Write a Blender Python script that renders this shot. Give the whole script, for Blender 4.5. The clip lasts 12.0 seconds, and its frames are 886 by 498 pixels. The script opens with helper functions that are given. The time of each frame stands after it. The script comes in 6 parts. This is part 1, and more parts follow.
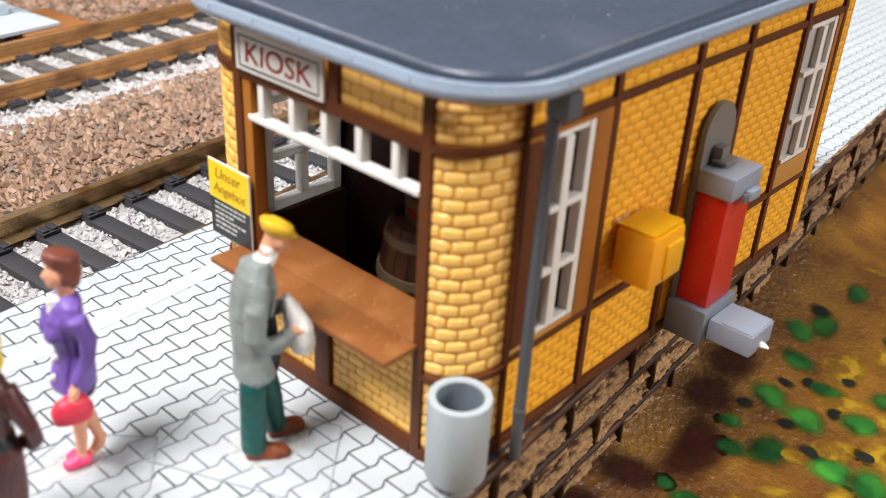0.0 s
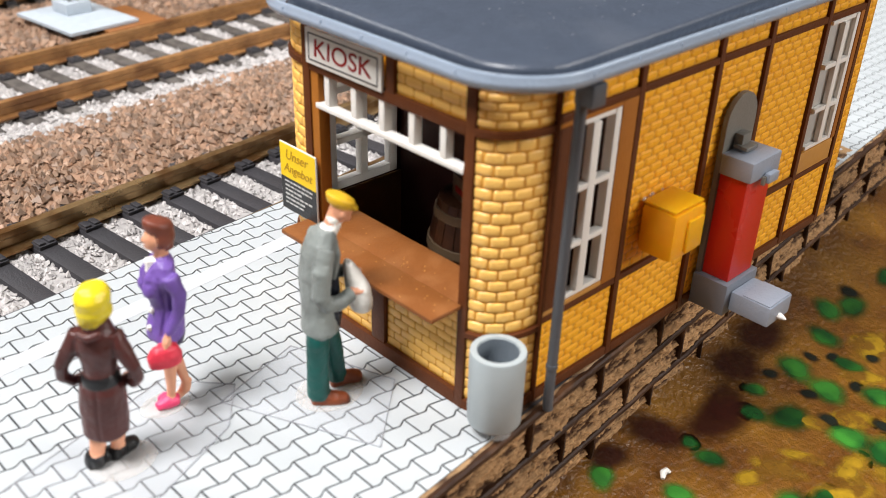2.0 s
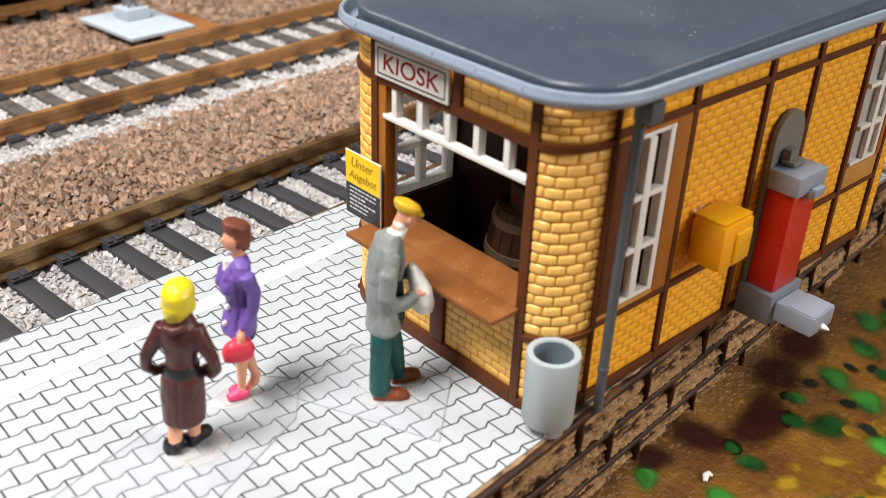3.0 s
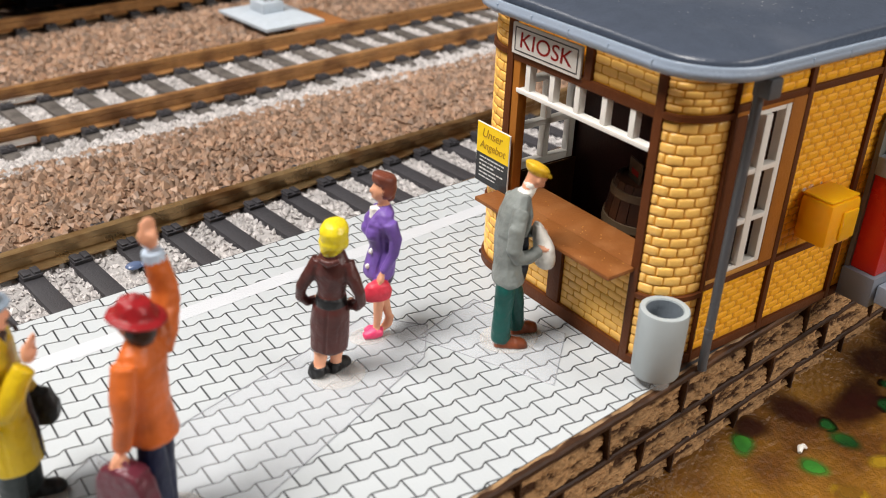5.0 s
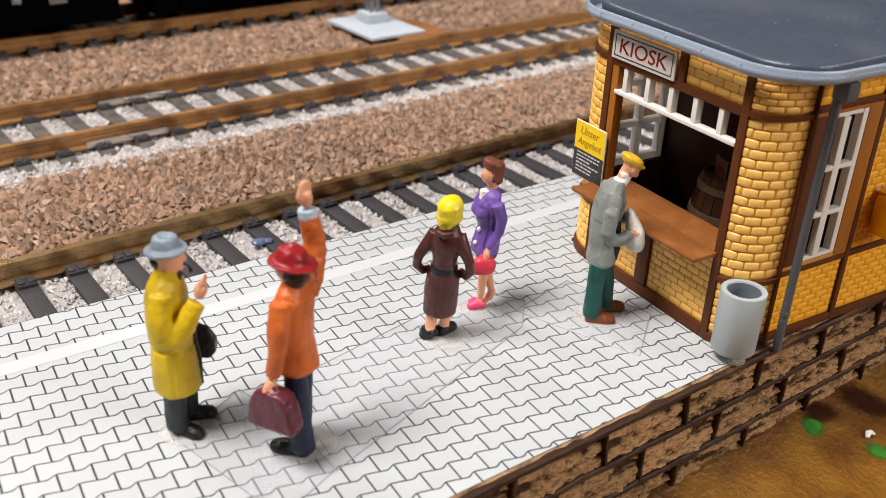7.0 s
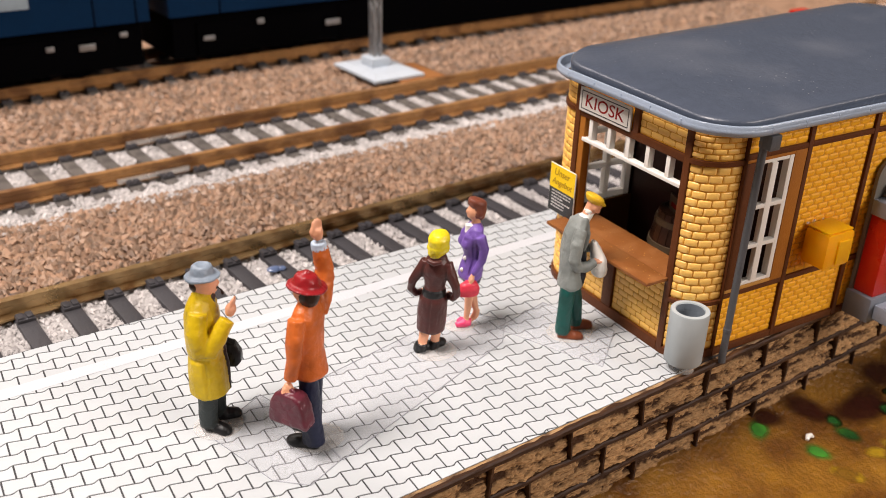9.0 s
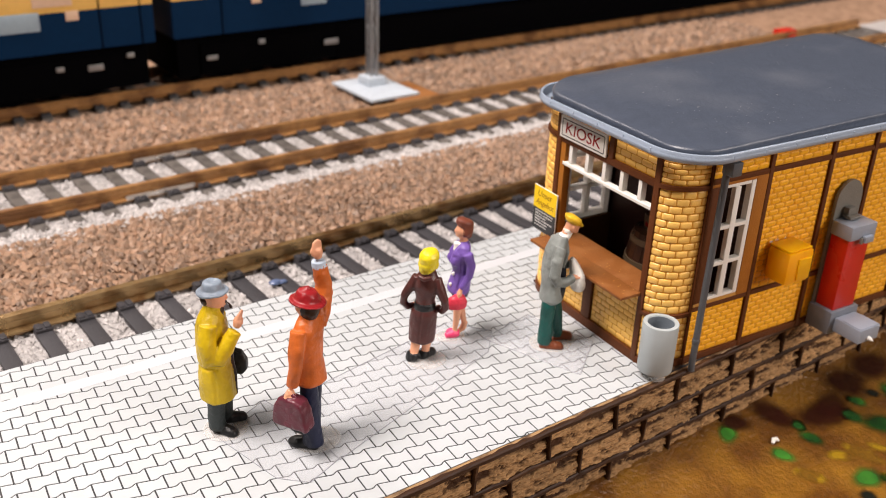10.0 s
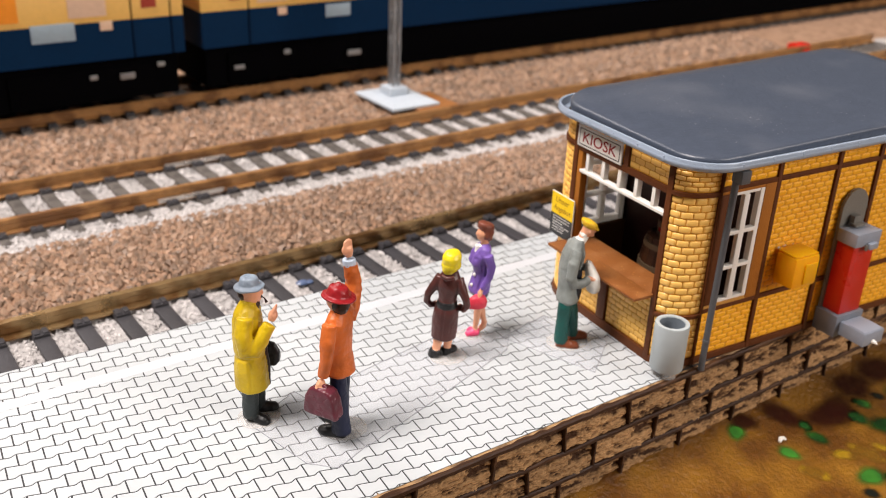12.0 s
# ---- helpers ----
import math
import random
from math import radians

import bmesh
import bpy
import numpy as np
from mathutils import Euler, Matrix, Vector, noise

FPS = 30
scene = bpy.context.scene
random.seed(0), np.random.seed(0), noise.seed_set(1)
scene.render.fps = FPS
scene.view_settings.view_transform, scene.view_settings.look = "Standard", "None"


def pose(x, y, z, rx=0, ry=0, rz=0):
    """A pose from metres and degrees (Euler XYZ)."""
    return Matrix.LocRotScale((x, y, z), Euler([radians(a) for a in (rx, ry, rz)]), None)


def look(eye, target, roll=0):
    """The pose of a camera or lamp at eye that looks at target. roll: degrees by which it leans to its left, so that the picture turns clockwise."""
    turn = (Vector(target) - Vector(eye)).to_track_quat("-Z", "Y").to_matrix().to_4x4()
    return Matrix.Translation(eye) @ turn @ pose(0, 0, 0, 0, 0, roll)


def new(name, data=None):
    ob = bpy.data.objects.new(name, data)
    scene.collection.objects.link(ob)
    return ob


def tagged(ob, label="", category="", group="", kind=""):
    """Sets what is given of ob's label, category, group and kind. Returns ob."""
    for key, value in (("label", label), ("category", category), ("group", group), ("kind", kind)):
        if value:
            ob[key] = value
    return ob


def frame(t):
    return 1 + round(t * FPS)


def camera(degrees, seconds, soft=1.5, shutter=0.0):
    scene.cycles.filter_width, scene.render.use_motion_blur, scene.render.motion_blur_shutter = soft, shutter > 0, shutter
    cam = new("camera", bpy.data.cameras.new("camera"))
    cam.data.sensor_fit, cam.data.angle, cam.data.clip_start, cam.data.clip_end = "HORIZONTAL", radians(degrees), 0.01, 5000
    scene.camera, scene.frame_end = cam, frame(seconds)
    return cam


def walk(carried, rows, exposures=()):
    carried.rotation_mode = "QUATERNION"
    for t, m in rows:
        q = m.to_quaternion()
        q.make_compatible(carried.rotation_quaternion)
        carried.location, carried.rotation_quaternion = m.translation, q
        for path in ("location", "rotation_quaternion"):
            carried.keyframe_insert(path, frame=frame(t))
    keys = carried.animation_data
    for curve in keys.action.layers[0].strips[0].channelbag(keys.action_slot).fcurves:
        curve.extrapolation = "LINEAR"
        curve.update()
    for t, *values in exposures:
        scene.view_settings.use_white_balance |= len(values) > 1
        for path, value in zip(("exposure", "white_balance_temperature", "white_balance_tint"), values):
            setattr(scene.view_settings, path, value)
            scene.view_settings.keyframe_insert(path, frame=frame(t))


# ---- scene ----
from mathutils.bvhtree import BVHTree

# One unit of the plan is 7 mm: a model railway at about 1:87.
K = 0.007
cam = camera(50.0, 12.0, soft=0.8)
PATH = [
    (0, (-5.512, -4.575, 6.605), (-4.198, -3.42, 5.635), 3.2),
    (0.5, (-5.663, -4.602, 6.683), (-4.378, -3.425, 5.7), 2.5),
    (1, (-5.758, -4.875, 6.753), (-4.476, -3.693, 5.775), 2.6),
    (1.5, (-6.029, -5.071, 6.467), (-4.768, -3.882, 5.468), 2.4),
    (2, (-6.305, -5.498, 7.035), (-5.079, -4.265, 6.046), 1.9),
    (2.5, (-6.588, -5.569, 7.224), (-5.383, -4.312, 6.239), 2.0),
    (3, (-6.895, -5.604, 7.305), (-5.712, -4.325, 6.323), 2.1),
    (5, (-8.126, -6.352, 7.215), (-7.077, -4.945, 6.255), 2.3),
    (5.5, (-8.43, -6.565, 7.225), (-7.415, -5.128, 6.273), 2.3),
    (6, (-8.758, -6.86, 7.276), (-7.776, -5.395, 6.333), 2.4),
    (6.5, (-8.924, -7.01, 7.227), (-7.979, -5.52, 6.286), 2.2),
    (7, (-9.36, -7.414, 7.412), (-8.43, -5.908, 6.481), 2.3),
    (9, (-10.195, -9.227, 8.456), (-9.263, -7.692, 7.574), 2.0),
    (9.5, (-10.411, -9.643, 8.829), (-9.477, -8.106, 7.954), 2.0),
    (10, (-10.643, -10.195, 9.153), (-9.703, -8.657, 8.286), 2.2),
    (10.5, (-10.485, -10.715, 9.411), (-9.544, -9.175, 8.549), 2.3),
    (11, (-10.679, -10.78, 9.207), (-9.732, -9.24, 8.351), 2.4),
    (11.5, (-11.052, -10.949, 9.57), (-10.105, -9.406, 8.72), 2.7),
    (12, (-11.197, -10.841, 9.37), (-10.279, -9.28, 8.522), 2.4),
]
walk(cam, [(t, look(Vector(eye) * K, Vector(target) * K, roll)) for t, eye, target, roll in PATH],
     exposures=((0.0, 0.18, 6150, 10), (1.5, 0.11, 6200, 10), (3.0, 0.02, 6300, 10), (6.0, -0.23, 6550, 11), (7.2, -0.22, 6600, 13), (9.0, -0.12, 6850, 17), (11.0, -0.07, 6850, 17), (12.0, -0.07, 6700, 15)))
# the phone's lens at close range: sharp on the kiosk's front
cam.data.dof.use_dof = True
cam.data.dof.focus_distance = 14.2 * K
cam.data.dof.aperture_fstop = 53.0

# ---------------------------------------------------------------- world and lamps: a dim room round the layout
world = bpy.data.worlds.new("room_air")
scene.world = world
world.use_nodes = True
world.node_tree.nodes["Background"].inputs[0].default_value = (1.0, 0.95, 0.88, 1)
world.node_tree.nodes["Background"].inputs[1].default_value = 1.0
# a pale ceiling and upper walls, dark below the table's edge
wn, wl = world.node_tree.nodes, world.node_tree.links
where = wn.new("ShaderNodeTexCoord")
split = wn.new("ShaderNodeSeparateXYZ")
shade = wn.new("ShaderNodeValToRGB")
shade.color_ramp.elements[0].position, shade.color_ramp.elements[0].color = 0.0, (0.020, 0.019, 0.018, 1)
shade.color_ramp.elements[1].position, shade.color_ramp.elements[1].color = 0.40, (0.095, 0.092, 0.087, 1)
wl.new(where.outputs["Generated"], split.inputs[0])
wl.new(split.outputs["Z"], shade.inputs[0])
wl.new(shade.outputs["Color"], wn["Background"].inputs[0])


def area_lamp(name, eye, target, wide, high, watts, colour):
    data = bpy.data.lights.new(name, "AREA")
    data.shape, data.size, data.size_y, data.energy, data.color = "RECTANGLE", wide, high, watts, colour
    ob = new(name, data)
    ob.matrix_world = look(eye, target)
    return ob


# in metres: the ceiling lamp before the tracks, and the room's window behind the camera
area_lamp("ceiling_lamp_light", (-0.66, 0.10, 1.32), (0.0, 0.02, 0.0), 0.55, 0.55, 39.5, (1.0, 0.955, 0.91))
area_lamp("window_light", (0.95, -1.45, 0.80), (0.0, 0.0, 0.0), 1.0, 0.8, 26.5, (1.0, 0.95, 0.89))
# an added fill beyond the tracks, to brighten the kiosk's rear window
area_lamp("far_fill_light", (-0.45, 1.50, 1.30), (0.0, 0.1, 0.0), 0.6, 0.6, 13, (1.0, 0.96, 0.92))


# ---------------------------------------------------------------- materials
def material(name, colour, rough=0.5, metal=0.0, vary=0.12, scale=900.0, bump=0.15, bump_scale=4000.0,
             per_object=0.0, per_island=0.0, second=None, second_scale=120.0, alpha=1.0, spec=0.5, coat=0.0, sss=0.0, second_at=(0.46, 0.62), stretch=None, second_from=None):
    """A painted or moulded surface: two scales of variation, fine relief, optional second tone in stains."""
    m = bpy.data.materials.new(name)
    m.use_nodes = True
    n, l = m.node_tree.nodes, m.node_tree.links
    b = n["Principled BSDF"]
    b.inputs["Roughness"].default_value = rough
    b.inputs["Metallic"].default_value = metal
    b.inputs["Alpha"].default_value = alpha
    b.inputs["Specular IOR Level"].default_value = spec
    b.inputs["Coat Weight"].default_value = coat
    b.inputs["Coat Roughness"].default_value = 0.15
    if sss:
        b.inputs["Subsurface Weight"].default_value = sss
        b.inputs["Subsurface Radius"].default_value = (0.002, 0.0012, 0.0004)
        b.inputs["Subsurface Scale"].default_value = 1.0
    co = n.new("ShaderNodeTexCoord")
    fine = n.new("ShaderNodeTexNoise")
    fine.inputs["Scale"].default_value, fine.inputs["Detail"].default_value = scale, 4
    wide = n.new("ShaderNodeTexNoise")
    wide.inputs["Scale"].default_value, wide.inputs["Detail"].default_value = second_scale, 5
    place = co.outputs["Object"]
    if stretch:
        drawn = n.new("ShaderNodeMapping")
        drawn.inputs["Scale"].default_value = stretch
        l.new(place, drawn.inputs["Vector"])
        place = drawn.outputs["Vector"]
    for t in (fine, wide):
        l.new(place, t.inputs["Vector"])
    dark = tuple(c * (1 - vary) for c in colour)
    light = tuple(min(1, c * (1 + vary)) for c in colour)
    ramp = n.new("ShaderNodeMix")
    ramp.data_type = "RGBA"
    ramp.inputs["A"].default_value, ramp.inputs["B"].default_value = (*dark, 1), (*light, 1)
    l.new(fine.outputs["Fac"], ramp.inputs["Factor"])
    out = ramp.outputs["Result"]
    if second:
        steep = n.new("ShaderNodeValToRGB")
        steep.color_ramp.elements[0].position, steep.color_ramp.elements[1].position = second_at
        l.new(wide.outputs["Fac"], steep.inputs["Fac"])
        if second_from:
            # the second tone gathers in the hollows
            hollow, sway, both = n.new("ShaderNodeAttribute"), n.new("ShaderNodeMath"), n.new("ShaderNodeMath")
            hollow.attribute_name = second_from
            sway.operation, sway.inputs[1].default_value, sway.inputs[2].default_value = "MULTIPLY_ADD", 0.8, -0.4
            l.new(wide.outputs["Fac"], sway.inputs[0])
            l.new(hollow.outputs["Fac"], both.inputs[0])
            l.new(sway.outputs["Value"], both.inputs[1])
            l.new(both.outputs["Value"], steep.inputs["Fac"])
        mix = n.new("ShaderNodeMix")
        mix.data_type = "RGBA"
        mix.inputs["B"].default_value = (*second, 1)
        l.new(steep.outputs["Color"], mix.inputs["Factor"])
        l.new(out, mix.inputs["A"])
        out = mix.outputs["Result"]
    if per_object or per_island:
        if per_object:
            src, k = n.new("ShaderNodeObjectInfo").outputs["Random"], per_object
        else:
            src, k = n.new("ShaderNodeNewGeometry").outputs["Random Per Island"], per_island
        span = n.new("ShaderNodeMapRange")
        span.inputs["To Min"].default_value, span.inputs["To Max"].default_value = 1 - k, 1 + k
        l.new(src, span.inputs["Value"])
        hsv = n.new("ShaderNodeHueSaturation")
        l.new(out, hsv.inputs["Color"])
        l.new(span.outputs["Result"], hsv.inputs["Value"])
        out = hsv.outputs["Color"]
    l.new(out, b.inputs["Base Color"])
    if bump:
        bn = n.new("ShaderNodeTexNoise")
        bn.inputs["Scale"].default_value, bn.inputs["Detail"].default_value = bump_scale, 5
        l.new(place, bn.inputs["Vector"])
        bu = n.new("ShaderNodeBump")
        bu.inputs["Strength"].default_value, bu.inputs["Distance"].default_value = bump, 0.0004
        l.new(bn.outputs["Fac"], bu.inputs["Height"])
        l.new(bu.outputs["Normal"], b.inputs["Normal"])
        # gloss that wears unevenly
        rr = n.new("ShaderNodeMapRange")
        rr.inputs["To Min"].default_value, rr.inputs["To Max"].default_value = max(0.02, rough - 0.1), min(1, rough + 0.1)
        l.new(wide.outputs["Fac"], rr.inputs["Value"])
        l.new(rr.outputs["Result"], b.inputs["Roughness"])
    return m


# one brick plastic in two tones: pale as lit, deeper orange as shaded
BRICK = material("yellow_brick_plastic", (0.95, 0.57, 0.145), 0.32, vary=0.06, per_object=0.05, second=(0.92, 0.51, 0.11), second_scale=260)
BRICKS_JOINED = material("yellow_brick_plastic_shaded", (0.92, 0.44, 0.022), 0.4, vary=0.07, per_island=0.04, second=(0.88, 0.40, 0.018), second_scale=260, spec=0.25)
JOINT = material("brick_joint_wash", (0.66, 0.30, 0.035), 0.5, vary=0.12, spec=0.2)
BEAM = material("dark_brown_beam", (0.105, 0.031, 0.009), 0.5, vary=0.2, spec=0.2)
WOOD = material("mid_brown_plastic", (0.36, 0.13, 0.020), 0.5, vary=0.12, spec=0.2)
COUNTER = material("counter_brown", (0.22, 0.075, 0.018), 0.5, vary=0.08, second=(0.26, 0.098, 0.028), second_scale=400, spec=0.3)
OCHRE = material("ochre_frame", (0.50, 0.24, 0.05), 0.45)
WHITE = material("white_plastic", (0.80, 0.77, 0.72), 0.4, vary=0.05)
ROOF = material("roof_anthracite", (0.055, 0.068, 0.095), 0.34, vary=0.15, scale=700, second=(0.080, 0.092, 0.118), second_scale=60, bump=0.2, bump_scale=1500)
SPECK = material("dust_specks", (0.42, 0.43, 0.45), 0.8)
GUTTER = material("gutter_grey", (0.30, 0.365, 0.46), 0.20, vary=0.06)
PIPE = material("pipe_grey", (0.080, 0.088, 0.100), 0.36, vary=0.1)
BIN = material("bin_grey", (0.36, 0.405, 0.42), 0.42, vary=0.05, bump=0.04)
BIN_IN = material("bin_inside", (0.16, 0.19, 0.22), 0.6)
TILE = material("paving_card", (0.492, 0.524, 0.541), 0.42, vary=0.03, per_object=0.025, second=(0.463, 0.493, 0.51), second_scale=90, bump=0.05)
TILES_JOINED = material("paving_card_far", (0.492, 0.524, 0.541), 0.42, vary=0.03, per_island=0.025, second=(0.463, 0.493, 0.51), second_scale=90, bump=0.05)
TILE_JOINT = material("paving_joint_ink", (0.035, 0.036, 0.04), 0.7)
STRIPE = material("white_stripe", (0.575, 0.595, 0.625), 0.4, vary=0.02)
STONE = material("retaining_stone", (0.45, 0.262, 0.120), 0.65, vary=0.75, scale=2600, per_object=0.16, second=(0.060, 0.025, 0.010), second_scale=1700, second_at=(0.38, 0.74), second_from="hollow_tone", bump=1.0, bump_scale=2600, stretch=(0.36, 1.0, 1.8), spec=0.2)
MORTAR = material("mortar_rib", (0.042, 0.019, 0.010), 0.5, spec=0.22, vary=0.5, scale=900, second=(0.13, 0.062, 0.029), second_scale=520, second_at=(0.52, 0.70), bump=0.8, bump_scale=1100, stretch=(0.35, 1.0, 1.0))
GRASS = material("painted_ground", (0.110, 0.040, 0.004), 0.36, vary=0.65, scale=1300, second=(0.25, 0.112, 0.008), second_scale=130, second_at=(0.40, 0.70), bump=0.8, bump_scale=1500)
MAROON = material("maroon_shadow_paint", (0.030, 0.006, 0.003), 0.5, vary=0.4, scale=300, spec=0.12)
YELLOW_PATCH = material("yellow_paint_patch", (0.40, 0.24, 0.012), 0.34, vary=0.5, scale=900, second=(0.19, 0.09, 0.008), second_scale=420, second_at=(0.45, 0.56))
LEDGE = material("ledge_stone", (0.36, 0.215, 0.10), 0.55, vary=0.4, scale=1200, second=(0.07, 0.034, 0.016), second_scale=700, bump=1.0, bump_scale=1300, stretch=(0.5, 1.0, 1.0))
LEAF = material("green_paint_dab", (0.007, 0.055, 0.009), 0.3, vary=0.6, scale=420, per_object=0.4, second=(0.035, 0.17, 0.018), second_scale=230, second_at=(0.44, 0.66))
DARK_DAB = material("black_paint_dab", (0.010, 0.012, 0.008), 0.4, per_object=0.3, spec=0.2)
GRAVEL = material("brown_gravel", (0.275, 0.178, 0.118), 0.55, vary=0.3, per_island=0.50, second=(0.29, 0.170, 0.105), second_scale=800)
SOIL = material("brown_gravel_bed", (0.34, 0.205, 0.13), 0.9, vary=0.35, scale=900, second=(0.23, 0.135, 0.08), second_scale=300, bump=1.0, bump_scale=900)
BALLAST = material("grey_ballast", (0.50, 0.475, 0.465), 0.8, vary=0.25, per_island=0.3)
BALLAST_BED = material("grey_ballast_bed", (0.41, 0.39, 0.38), 0.9, vary=0.3, scale=1200, bump=1.0, bump_scale=1600)
SLEEPER_DUSTY = material("dusty_sleeper", (0.105, 0.092, 0.082), 0.8, vary=0.3, per_object=0.15, second=(0.06, 0.052, 0.047), second_scale=500, bump=0.3)
SLEEPER = material("dark_sleeper", (0.036, 0.034, 0.039), 0.6, vary=0.2, per_object=0.12, bump=0.3)
RAIL = material("weathered_rail", (0.40, 0.27, 0.13), 0.30, metal=0.75, vary=0.25, second=(0.20, 0.10, 0.035), second_scale=200)
RUST = material("rusty_rail", (0.40, 0.205, 0.075), 0.36, metal=0.35, vary=0.35, second=(0.19, 0.085, 0.030), second_scale=160)
RAIL_END = material("bright_rail_joint", (0.6, 0.58, 0.55), 0.3, metal=0.8)
STEEL = material("mast_steel", (0.30, 0.31, 0.32), 0.35, metal=0.7)
CONCRETE = material("light_concrete", (0.46, 0.52, 0.58), 0.6)
CLAY = material("brown_plinth", (0.30, 0.12, 0.035), 0.5)
YELLOW_BOX = material("yellow_letterbox", (0.92, 0.38, 0.003), 0.30, vary=0.05, sss=0.45)
RED = material("red_machine", (0.52, 0.014, 0.007), 0.3, vary=0.06)
GREY = material("grey_machine", (0.18, 0.20, 0.24), 0.4, vary=0.06)
GREY_LIGHT = material("light_grey_machine", (0.27, 0.305, 0.37), 0.38, vary=0.06)
GREY_DARK = material("dark_grey_plate", (0.17, 0.16, 0.14), 0.45, vary=0.1)
PAPER = material("sign_paper", (0.74, 0.71, 0.66), 0.8, vary=0.03, spec=0.2)
TEXT_GREY = material("grey_print", (0.62, 0.62, 0.60), 0.5, vary=0.2)
INK_RED = material("red_ink", (0.27, 0.020, 0.016), 0.9, spec=0.1)
INK_BLACK = material("black_ink", (0.02, 0.02, 0.022), 0.5)
CARD_YELLOW = material("yellow_card", (0.90, 0.60, 0.01), 0.45, vary=0.03)
CARD_BLACK = material("black_card", (0.03, 0.033, 0.036), 0.45)
INK_BROWN = material("brown_ink", (0.42, 0.23, 0.01), 0.5)
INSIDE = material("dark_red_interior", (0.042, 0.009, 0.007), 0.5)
INSIDE_WALL = material("inner_wall_brown", (0.20, 0.09, 0.03), 0.6)
# cask, hoops and card: the shade behind the hatch is in these colours
INSIDE_WOOD = material("shaded_cask_wood", (0.040, 0.014, 0.006), 0.35, vary=0.3, second=(0.022, 0.008, 0.004), second_scale=300)
INSIDE_CREAM = material("shaded_cream", (0.085, 0.055, 0.03), 0.5)
COACH_BLUE = material("coach_blue", (0.001, 0.018, 0.055), 0.6, spec=0.06)
COACH_CREAM = material("coach_yellow", (0.70, 0.40, 0.09), 0.4)
COACH_BLACK = material("coach_underframe", (0.0015, 0.0015, 0.002), 0.95, spec=0.02)
COACH_GLASS = material("coach_curtained_window", (0.70, 0.48, 0.34), 0.25)
COACH_AMBER = material("coach_amber_window", (0.85, 0.28, 0.02), 0.25)
COACH_RED = material("coach_door_mark", (0.35, 0.04, 0.02), 0.4)
COACH_PLATE = material("coach_plate", (0.28, 0.36, 0.42), 0.4)
TAPE = material("clear_tape", (0.375, 0.38, 0.40), 0.14, vary=0.02, alpha=0.37, bump=0.05)
TAPE_EDGE = material("clear_tape_edge", (0.40, 0.41, 0.45), 0.2, vary=0.02, alpha=0.6, bump=0.0)
GLUE = material("clear_glue", (0.8, 0.78, 0.75), 0.08, vary=0.02, alpha=0.25, bump=0.6, bump_scale=700)
WHITE_THIN = material("thin_white_plastic", (0.84, 0.82, 0.78), 0.35, vary=0.03)


def translucent(m, share):
    """Thin moulded plastic: let part of the light through."""
    n, l = m.node_tree.nodes, m.node_tree.links
    thin, mix = n.new("ShaderNodeBsdfTranslucent"), n.new("ShaderNodeMixShader")
    thin.inputs["Color"].default_value = (0.86, 0.84, 0.80, 1)
    mix.inputs[0].default_value = share
    l.new(n["Principled BSDF"].outputs[0], mix.inputs[1])
    l.new(thin.outputs[0], mix.inputs[2])
    l.new(mix.outputs[0], n["Material Output"].inputs["Surface"])


translucent(WHITE_THIN, 0.55)
SKIN = material("painted_skin", (0.72, 0.34, 0.20), 0.42, vary=0.08)


def thin_edges(m):
    """Let a paint fade where the attribute 'thick' falls to nothing."""
    n, l = m.node_tree.nodes, m.node_tree.links
    at = n.new("ShaderNodeAttribute")
    at.attribute_name = "thick"
    no = n.new("ShaderNodeTexNoise")
    no.inputs["Scale"].default_value, no.inputs["Detail"].default_value = 900, 3
    l.new(n["Texture Coordinate"].outputs["Object"], no.inputs["Vector"])
    add = n.new("ShaderNodeMath")
    add.operation = "MULTIPLY_ADD"
    add.inputs[1].default_value, add.inputs[2].default_value = 0.7, -0.35
    l.new(no.outputs["Fac"], add.inputs[0])
    s = n.new("ShaderNodeMath")
    s.operation, s.use_clamp = "ADD", True
    l.new(at.outputs["Fac"], s.inputs[0])
    l.new(add.outputs["Value"], s.inputs[1])
    mul = n.new("ShaderNodeMath")
    mul.operation, mul.use_clamp = "MULTIPLY", True
    l.new(at.outputs["Fac"], mul.inputs[0])
    l.new(s.outputs["Value"], mul.inputs[1])
    p = n.new("ShaderNodeMath")
    p.operation = "POWER"
    p.inputs[1].default_value = 0.6
    l.new(mul.outputs["Value"], p.inputs[0])
    l.new(p.outputs["Value"], n["Principled BSDF"].inputs["Alpha"])


for m in (LEAF, DARK_DAB, MAROON, YELLOW_PATCH):
    thin_edges(m)


# ---------------------------------------------------------------- building helpers
def thing(name, at, label, category, group="", kind="", turn=0.0):
    ob = new(name)
    ob.empty_display_size = 0.002
    ob.matrix_world = pose(at[0] * K, at[1] * K, at[2] * K, 0, 0, turn)
    return tagged(ob, label, category, group, kind)


def mesh_of(name, bm, mats, smooth=40, raw=False):
    if not raw:
        bmesh.ops.recalc_face_normals(bm, faces=bm.faces)
    for v in bm.verts:
        v.co *= K
    data = bpy.data.meshes.new(name)
    bm.to_mesh(data)
    bm.free()
    for m in mats if isinstance(mats, (list, tuple)) else [mats]:
        data.materials.append(m)
    if smooth:
        data.polygons.foreach_set("use_smooth", [True] * len(data.polygons))
        data.set_sharp_from_angle(angle=radians(smooth))
    return data


